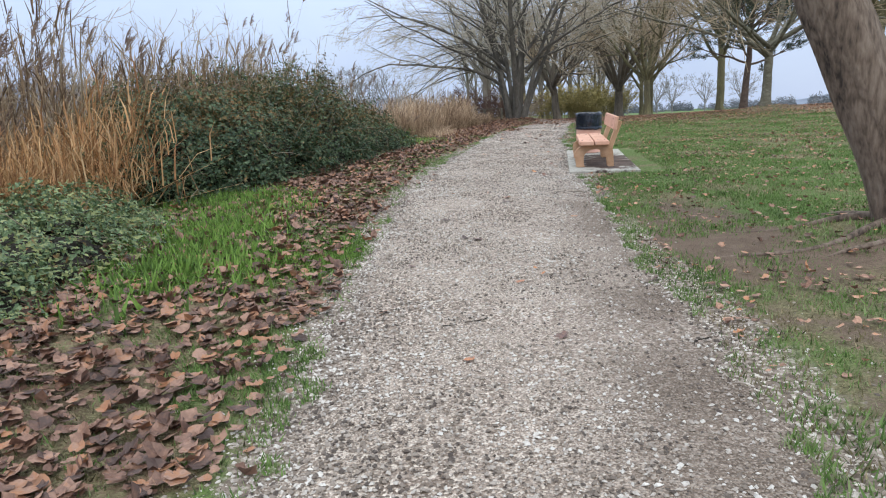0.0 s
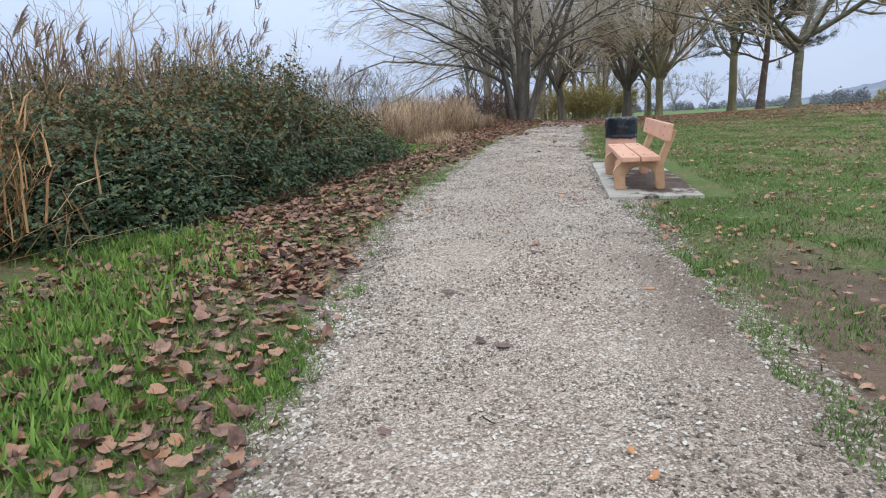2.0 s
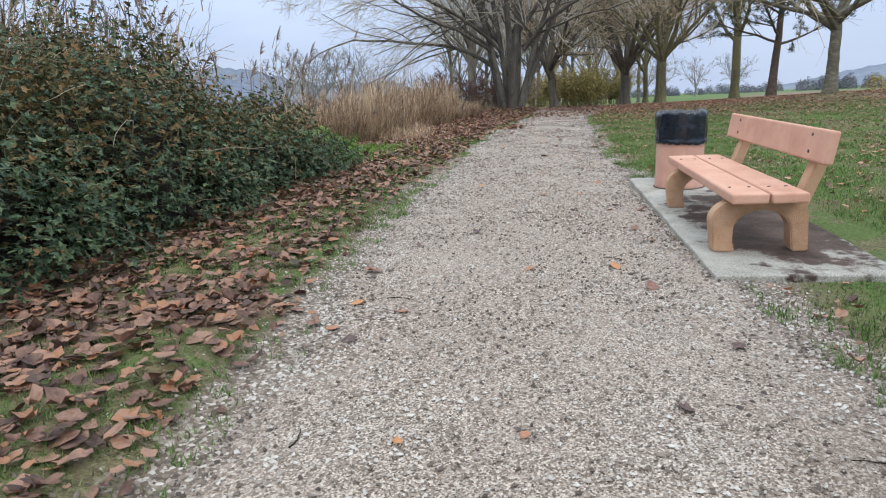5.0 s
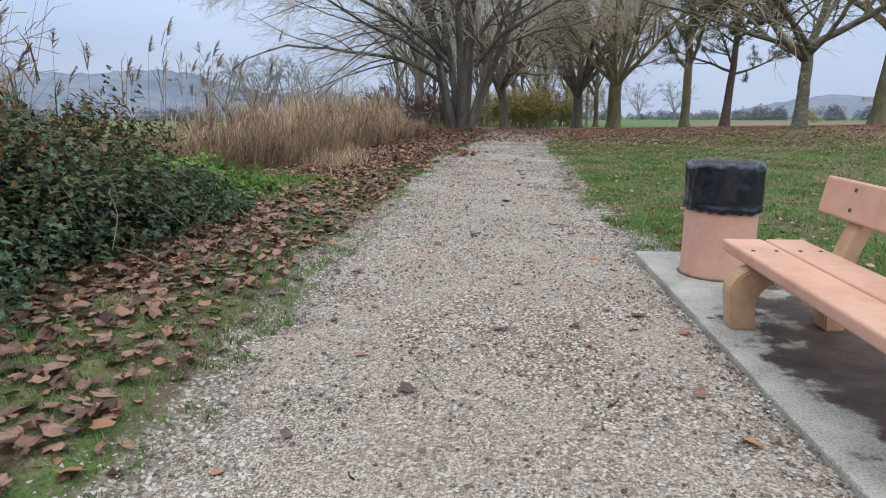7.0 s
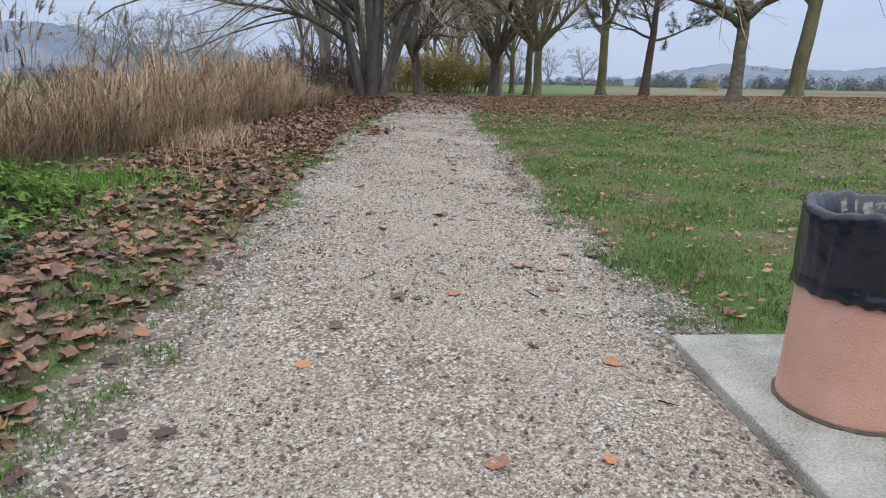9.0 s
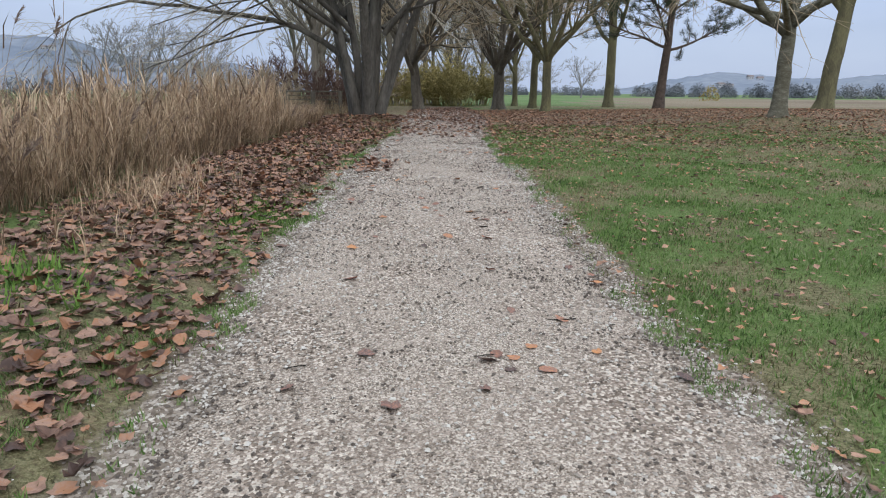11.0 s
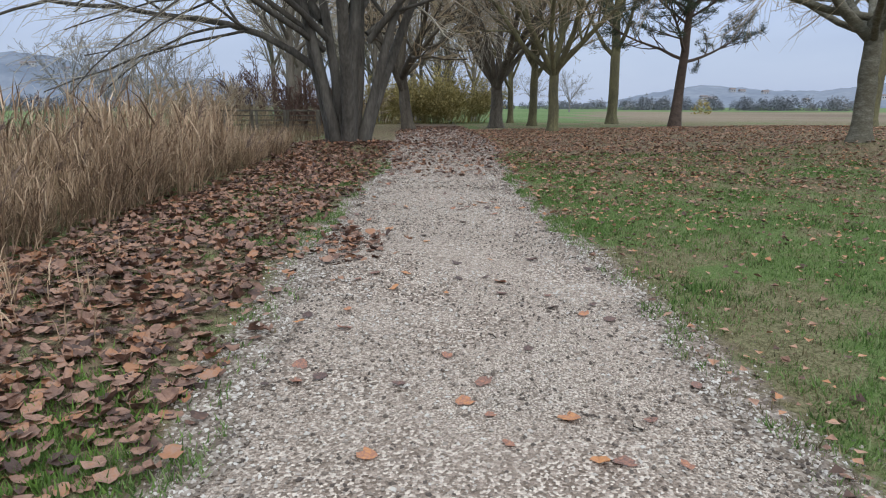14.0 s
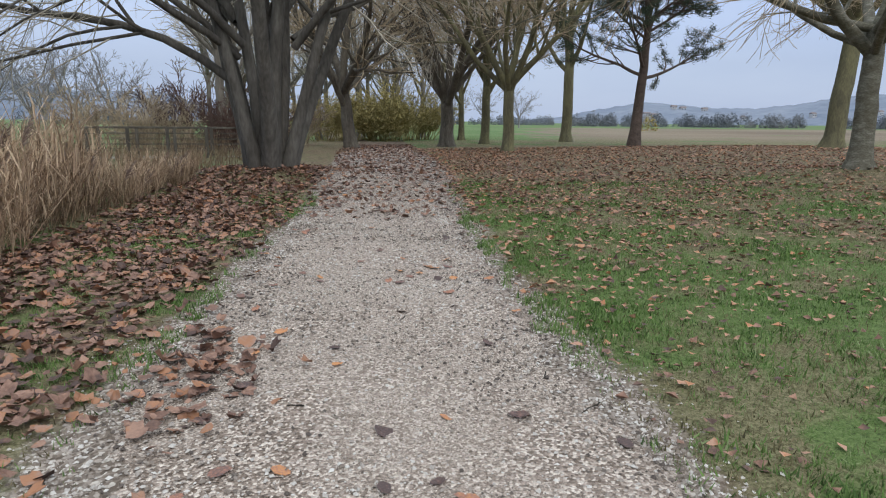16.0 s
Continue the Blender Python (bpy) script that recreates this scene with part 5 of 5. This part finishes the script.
def bench():
    thing = new("park_bench")
    thing.matrix_world = SITE @ pose(0.12, 0, 0)
    tagged(thing, "salmon concrete park bench with plank seat and arched ochre legs", "bench")
    y0, y1 = 0.36, 2.64

    def plank(name, x0, x1, z0, z1, tilt=0.0, px=0.0, pz=0.0):
        bm = box_bm(x0, x1, y0, y1, z0, z1, 0.016, 3)
        if tilt:
            bmesh.ops.rotate(bm, verts=bm.verts[:], cent=(px, 0, pz), matrix=Matrix.Rotation(radians(tilt), 3, "Y"))
        return part(name, bm, SALMON, thing)

    planks = [plank("seat_plank", 0.05, 0.285, 0.375, 0.445), plank("seat_plank", 0.3, 0.53, 0.375, 0.445)]
    back = plank("back_plank", 0.585, 0.645, 0.62, 0.84, 10, 0.585, 0.62)
    for yc in (0.64, 2.3):
        # a side: an arch with a rounded front shoulder, cut from a thick slab
        out = [(0.05, 0.0)]
        for a in np.linspace(180, 90, 9):
            out.append((0.20 + 0.17 * math.cos(radians(a)), 0.215 + 0.156 * math.sin(radians(a))))
        out += [(0.52, 0.371), (0.54, 0.25), (0.55, 0.0), (0.465, 0.0), (0.455, 0.07)]
        for a in np.linspace(0, 180, 13):
            out.append((0.3 + 0.15 * math.cos(radians(a)), 0.15 + 0.145 * math.sin(radians(a))))
        out += [(0.15, 0.07), (0.165, 0.0)]
        bm = bmesh.new()
        lo = [bm.verts.new((-0.06 + px * 1.24, yc - 0.07, pz)) for px, pz in out]
        face = bm.faces.new(lo)
        ext = bmesh.ops.extrude_face_region(bm, geom=[face])
        bmesh.ops.translate(bm, verts=[g for g in ext["geom"] if isinstance(g, bmesh.types.BMVert)], vec=(0, 0.14, 0))
        bmesh.ops.recalc_face_normals(bm, faces=bm.faces[:])
        bmesh.ops.bevel(bm, geom=[e for e in bm.edges if len(e.link_faces) == 2 and e.calc_face_angle(0) > 1.2], offset=0.01, segments=2, affect="EDGES")
        part("leg", bm, OCHRE, thing)
        bm = box_bm(0.515, 0.595, yc - 0.065, yc + 0.065, 0.25, 0.78, 0.012, 2)
        bmesh.ops.rotate(bm, verts=bm.verts[:], cent=(0.555, 0, 0.3), matrix=Matrix.Rotation(radians(20), 3, "Y"))
        part("back_support", bm, OCHRE, thing)
        for px in (0.105, 0.23, 0.36, 0.47):
            bm = bmesh.new()
            bmesh.ops.create_cone(bm, cap_ends=True, segments=10, radius1=0.012, radius2=0.010, depth=0.006, matrix=Matrix.Translation((px, yc, 0.4472)))
            part("bolt", bm, BOLT, planks[0] if px < 0.29 else planks[1])
        for pz in (0.68, 0.79):
            bm = bmesh.new()
            bx = 0.585 + (pz - 0.62) * math.tan(radians(10)) - 0.001
            bmesh.ops.create_cone(bm, cap_ends=True, segments=10, radius1=0.012, radius2=0.012, depth=0.008, matrix=Matrix.Translation((bx, yc, pz)) @ Matrix.Rotation(radians(100), 4, "Y"))
            part("bolt", bm, BOLT, back)


def litter_bin():
    thing = new("litter_bin")
    thing.matrix_world = SITE @ pose(0.45, 3.5, 0)
    tagged(thing, "round pink concrete litter bin lined with a black plastic bag", "bin")
    seg = 128

    def revolve(profile, wobble, seed):
        bm = bmesh.new()
        rings = []
        for i, (rr, zz) in enumerate(profile):
            ring = []
            for k in range(seg):
                a = 2 * math.pi * k / seg
                dr, dz = wobble(a, zz, i)
                ring.append(bm.verts.new(((rr + dr) * math.cos(a), (rr + dr) * math.sin(a), zz + dz)))
            rings.append(ring)
        for a, b in zip(rings, rings[1:]):
            for k in range(seg):
                bm.faces.new((a[k], a[(k + 1) % seg], b[(k + 1) % seg], b[k]))
        return bm

    body = [(0.0, 0.002), (0.258, 0.002), (0.26, 0.02), (0.256, 0.05), (0.252, 0.3), (0.25, 0.55), (0.248, 0.765), (0.24, 0.775), (0.215, 0.775), (0.205, 0.76), (0.205, 0.08), (0.0, 0.08)]
    part("body", revolve(body, lambda a, z, i: ((0.004 * noise.noise(Vector((math.cos(a) * 4, math.sin(a) * 4, z * 5))) if 0.03 < z < 0.8 and i < 7 else 0), 0), 1), PINKBIN, thing, smooth=True)
    part("foot_ring", revolve([(0.255, 0.001), (0.272, 0.001), (0.273, 0.005), (0.268, 0.009), (0.25, 0.01)], lambda a, z, i: (0.006 * noise.noise(Vector((math.cos(a) * 5, math.sin(a) * 5, 0))), 0), 2), BARK_DARK, thing, "dirty base joint")

    def creases(a, z, i):
        v = Vector((math.cos(a) * 3.2, math.sin(a) * 3.2, z * 3))
        f = 0.012 * noise.noise(v * 0.9) + 0.014 * abs(noise.noise(Vector((v.x * 1.5, v.y * 1.5, v.z * 0.6)))) + 0.0025 * math.sin(a * 19 + 7 * noise.noise(v))
        f = abs(f) if i < 14 else -abs(f)
        return f, (0.03 * noise.noise(v * 1.5) if z > 0.78 or z < 0.55 else 0)

    bag = [(0.256, 0.50), (0.262, 0.488), (0.268, 0.5), (0.264, 0.525), (0.259, 0.54), (0.262, 0.57), (0.263, 0.61), (0.264, 0.65), (0.264, 0.69), (0.265, 0.73), (0.266, 0.77), (0.266, 0.8), (0.262, 0.82), (0.25, 0.828), (0.235, 0.822),
           (0.215, 0.79), (0.18, 0.72), (0.17, 0.6), (0.165, 0.42), (0.12, 0.3), (0.0, 0.28)]
    part("bin_bag", revolve(bag, creases, 3), BAG, thing, "black plastic bin bag", smooth=True)


slab()
bench()
litter_bin()

# ---- loose stones, grass and leaves ----
def gravel():
    """Angular limestone chips, bigger and looser towards the path's edges."""
    r = np.random.default_rng(91)
    n = 150000
    y = 1.2 + 44 * r.uniform(0, 1, n) ** 1.35
    f = np.where(r.uniform(size=n) < 0.5, r.beta(0.55, 0.55, n), r.uniform(0, 1, n))
    l, rr = path_left(y), path_right(y)
    x = l + (rr - l) * f + r.normal(0, 0.11, n)
    stray = r.uniform(size=n) < 0.22
    y[stray] = 1.2 + 24 * r.uniform(0, 1, int(stray.sum()))
    l, rr = path_left(y), path_right(y)
    side = r.uniform(size=n) < 0.5
    x = np.where(stray, np.where(side, l - np.abs(r.normal(0, 0.2, n)) + 0.12, rr + np.abs(r.normal(0, 0.17, n)) * (1 + 1.6 * smooth_step(6, 3, y)) - 0.12), x)
    f = np.where(stray, 0.2, f)
    keep = ~((x > rr - 0.5) & (y < 9) & (r.uniform(size=n) < 0.65)) & ~((x > 0.53 + (y - 10.8) * 0.036) & (y > 10.8) & (y < 15.0))
    x, y, f, l, rr = x[keep], y[keep], f[keep], l[keep], rr[keep]
    n = len(x)
    size = r.lognormal(-4.98, 0.45, n) * (1 + 0.6 * np.abs(2 * f - 1) ** 2)
    size = np.minimum(size, 0.015)
    on = np.clip(1 - np.abs(2 * (x - l) / (rr - l) - 1) ** 4, 0, 1)
    z = land(x, y) + 0.018 * on - 0.004 + size * 0.15
    octa = np.array([[1, 0.1, 0], [0.1, 0.9, 0.1], [-0.9, 0.15, 0], [-0.1, -1, -0.1], [0.15, 0.1, 0.7], [0, 0, -0.6]])
    of = np.array([[0, 1, 4], [1, 2, 4], [2, 3, 4], [3, 0, 4], [1, 0, 5], [2, 1, 5], [3, 2, 5], [0, 3, 5]])
    m = turns(r.uniform(0, 6.3, n), r.uniform(-0.4, 0.4, n), r.uniform(0, 6.3, n))
    s = size[:, None] * np.stack([r.uniform(0.7, 1.4, n), r.uniform(0.6, 1.1, n), r.uniform(0.7, 1.2, n)], -1)
    v, fc = scattered(octa, of, np.stack([x, y, z], -1), m, s)
    tagged(new("gravel", mesh_of("gravel", v, fc, STONE)), "loose pale limestone chips strewn over the path", "gravel", kind="stuff")


def grass(name, label, n, x, y, hgt, mat, seed, per=4):
    r = np.random.default_rng(seed)
    idx = np.repeat(np.arange(len(x)), per)
    px, py = x[idx] + r.normal(0, 0.02, len(idx)), y[idx] + r.normal(0, 0.02, len(idx))
    blade = np.array([[-0.11, 0, 0], [0.11, 0, 0], [0.0, 0.45, 1.0]])
    m = turns(r.uniform(0, 6.3, len(idx)), r.uniform(0, 0.7, len(idx)), r.uniform(0, 6.3, len(idx)))
    v, f = scattered(blade, TRI_F, np.stack([px, py, land(px, py) - 0.004], -1), m, hgt[idx] * r.uniform(0.6, 1.3, len(idx)))
    tagged(new(name, mesh_of(name, v, f, mat)), label, "grass", kind="stuff")


def lawn():
    r = np.random.default_rng(92)
    n = 240000
    y = 2.0 + 31 * r.uniform(0, 1, n) ** 1.05
    x = path_right(y) - 0.08 + 9 * r.uniform(0, 1, n) ** 1.5
    bare = np.maximum(earth_zone(x, y) * 1.1, litter_zone(x, y) * 0.8) + 0.85 - 1.5 * sward(x, y)
    keep = (r.uniform(size=n) > bare) & ~((x > 0.45) & (x < 2.05) & (y > 10.75) & (y < 15.05))
    x, y = x[keep], y[keep]
    grass("lawn_grass", "short patchy green lawn grass beside the path", len(x), x, y, r.uniform(0.02, 0.05, len(x)) * (0.9 + 0.5 * waves(x, y, 4.5, 2)), GRASS, 93, 3)
    n = 130000
    y = 2.0 + 32 * r.uniform(0, 1, n) ** 1.2
    x = np.where(r.uniform(size=n) < 0.78, path_right(y) - 0.05 + 9 * r.uniform(0, 1, n) ** 1.5, path_left(y) - 2.2 * r.uniform(0, 1, n))
    keep = (r.uniform(size=n) < 0.85 - 0.7 * sward(x, y) - 0.5 * earth_zone(x, y)) & ~((x > 0.45) & (x < 2.05) & (y > 10.75) & (y < 15.05))
    x, y = x[keep], y[keep]
    grass("worn_grass", "worn straw and olive grass in thin patches", len(x), x, y, r.uniform(0.018, 0.042, len(x)), DRYGRASS, 99, 3)
    n = 40000
    y = 1.8 + 30 * r.uniform(0, 1, n) ** 1.2
    d = -0.06 + 1.9 * r.uniform(0, 1, n) ** 1.3
    x = path_left(y) - d
    tuft = 1.6 * (mottle(x, y, 1.3, 3, 3) - 0.5) + 0.3 * (r.uniform(size=n) - 0.5)
    keep = ((tuft > 0.12) | (r.uniform(size=n) < 0.1)) & (r.uniform(size=n) < 0.85 - 0.6 * np.exp(-((y - 10) / 2.5) ** 2))
    x, y = x[keep], y[keep]
    grass("verge_grass", "green tufts of grass between fallen leaves on the verge", len(x), x, y, r.uniform(0.016, 0.048, len(x)), GRASS, 94, 6)
    n = 6500
    c = np.array([[-3.3, 6.8, 0.7, 1.2], [-2.7, 4.6, 0.45, 0.8], [-3.9, 8.0, 0.6, 0.5], [-4.2, 17.2, 0.9, 0.9], [-3.6, 18.6, 0.7, 0.5], [-3.1, 5.6, 0.5, 0.8], [-2.2, 5.2, 0.3, 0.5], [-1.75, 5.6, 0.22, 0.6], [-1.95, 21.0, 0.35, 0.7]])
    i = r.integers(0, len(c), n)
    x, y = c[i, 0] + r.normal(0, 1, n) * c[i, 2] * 0.6, c[i, 1] + r.normal(0, 1, n) * c[i, 3] * 0.6
    keep = x < path_left(y) - 0.03
    x, y, i = x[keep], y[keep], i[keep]
    grass("lush_grass", "longer bright green grass at the foot of the brambles", len(x), x, y, np.where(i > 5, 0.05, 0.1) * r.uniform(0.6, 1.3, len(x)), LUSH, 95)


def leaf_shape(seed=0, curl=0.22):
    """A five-lobed leaf with a raised, curled rim and a stalk."""
    out = []
    r = np.random.default_rng(seed)
    for k, (a, rr) in enumerate(((-90, 0.55), (-45, 0.8), (-8, 0.92), (22, 0.74), (50, 1.0), (90, 1.1), (128, 0.98), (155, 0.72), (188, 0.9), (228, 0.78))):
        a, rr = a + r.normal(0, 5), rr * r.uniform(0.78, 1.1)
        out.append((rr * math.cos(radians(a)), rr * math.sin(radians(a)), curl * rr ** 2 + 0.3 * curl * math.sin(k * 2.3 + seed)))
    v = np.array([(0, 0, 0.02)] + out)
    n = len(out)
    f = np.array([(0, 1 + k, 1 + (k + 1) % n) for k in range(n)])
    return v * [0.5, 0.5, 0.5], f


def leaf_litter():
    r = np.random.default_rng(96)
    n = 68000
    y = 1.6 + 34 * r.uniform(0, 1, n) ** 1.1
    x = path_left(y) - 2.8 * r.uniform(0, 1, n)
    keep = r.uniform(size=n) < litter_zone(x, y) * 0.55 + 0.04
    x1, y1 = x[keep], y[keep]
    n = 110000
    y = 3 + 45 * r.uniform(0, 1, n)
    x = path_right(y) + 18 * r.uniform(0, 1, n) ** 1.3
    keep = (r.uniform(size=n) < litter_zone(x, y) * 0.55 + 0.2 + 0.16 * waves(x, y, 1.7, 2)) & ~((x < 2.1) & (y > 10.7) & (y < 15.1))
    x2, y2 = x[keep], y[keep]
    x, y = np.concatenate([x1, x2]), np.concatenate([y1, y2])
    n = 5200
    py = 29 + 24 * r.uniform(0, 1, n) ** 0.8
    px = path_left(py) + (path_right(py) - path_left(py)) * r.uniform(-0.05, 1.05, n)
    x, y = np.concatenate([x, px]), np.concatenate([y, py])
    # a drift at the path's edge
    dx, dy = r.normal(-0.85, 0.16, 160), r.normal(24.4, 0.42, 160)
    x, y = np.concatenate([x, dx]), np.concatenate([y, dy])
    n = len(x)
    z = land(x, y) + r.uniform(0.006, 0.045, n) 
    m = turns(r.uniform(0, 6.3, n), np.abs(r.normal(0, 0.27, n)) + np.where(r.uniform(size=n) < 0.15, 2.6, 0), r.uniform(0, 6.3, n))
    s = np.where(x > path_right(y), r.uniform(0.03, 0.085, n) * (1 + 0.55 * smooth_step(22, 30, y)), r.uniform(0.04, 0.13, n))
    size = np.stack([s, s * r.uniform(0.55, 1.1, n), s * r.uniform(0.4, 2.2, n)], -1)
    at = np.stack([x, y, z], -1)
    plain = np.array([[0, -0.4, 0.03], [0.36, 0.0, 0.14], [0.0, 0.5, 0.05], [-0.36, 0.05, 0.16], [0, 0, 0]])
    plain_f = np.array([[4, 0, 1], [4, 1, 2], [4, 2, 3], [4, 3, 0]])
    lawn_side = x > path_right(y)
    away = lawn_side & (y > 17)

    def lobed(sel):
        a, b, c = at[sel], m[sel], size[sel]
        shapes = [leaf_shape(k + 1, (0.08, 0.2, 0.3, 0.4, 0.15, 0.5)[k]) for k in range(6)]
        return [scattered(*shapes[k], a[k::6], b[k::6], c[k::6]) for k in range(6)]

    v, f = joined(*lobed(~lawn_side))
    tagged(new("leaf_litter", mesh_of("leaf_litter", v, f, LEAF_SHADED)), "brown and russet fallen leaves with painted-in shade, lying thick on the verge", "leaves", kind="stuff")
    v, f = joined(scattered(plain, plain_f, at[away], m[away], size[away]), *lobed(lawn_side & ~away))
    tagged(new("lawn_leaves", mesh_of("lawn_leaves", v, f, LEAF_LIT)), "tan and brown fallen leaves in the lighter, unshaded colour strewn over the lawn", "leaves", kind="stuff")


def path_leaves():
    """Single leaves on the gravel, more of them further along."""
    r = np.random.default_rng(97)
    shapes = [mesh_of("fallen_leaf", *leaf_shape(20 + k, c), LEAF_ONE) for k, c in enumerate((0.05, 0.15, 0.3))]
    for k in range(298):
        y = 2.5 + 33 * r.uniform() ** (0.62)
        l, rr = float(path_left(np.array(y))), float(path_right(np.array(y)))
        f = r.beta(0.8, 0.9)
        x = l + (rr - l) * (0.03 + 0.94 * f)
        if x > 0.45 and 10.7 < y < 15.1:
            x -= 0.6
        s = r.uniform(0.065, 0.13)
        ob = new("fallen_leaf", shapes[k % 3])
        ob.matrix_world = pose(x, y, float(land(x, y)) + 0.019, r.normal(0, 9), r.normal(0, 9), r.uniform(0, 360)) @ Matrix.Diagonal((s, s * r.uniform(0.7, 1), s, 1))
        tagged(ob, "single russet brown fallen leaf lying on gravel", "leaf", "leaves on the path")


def twigs_on_path():
    r = np.random.default_rng(98)
    for k in range(34):
        y = r.uniform(3, 28)
        l, rr = float(path_left(np.array(y))), float(path_right(np.array(y)))
        x = l + (rr - l) * r.uniform(0.1, 0.95)
        if x > 0.4 and 10.5 < y < 15.2:
            continue
        pts = grow(np.zeros((1, 3)), np.array([[1.0, 0, 0]]), np.array([r.uniform(0.06, 0.2)]), 6, 0.25, 0, r)
        pts[..., 2] = 0.004
        ob = new("fallen_twig", mesh_of("fallen_twig", *tubes(pts, np.linspace(0.004, 0.002, 6)[None], 5), CORE, True))
        ob.matrix_world = pose(x, y, float(land(x, y)) + 0.016, 0, 0, r.uniform(0, 360))
        tagged(ob, "short dark broken twig lying on gravel", "twig", "twigs on the path")


gravel()
lawn()
leaf_litter()
path_leaves()
twigs_on_path()
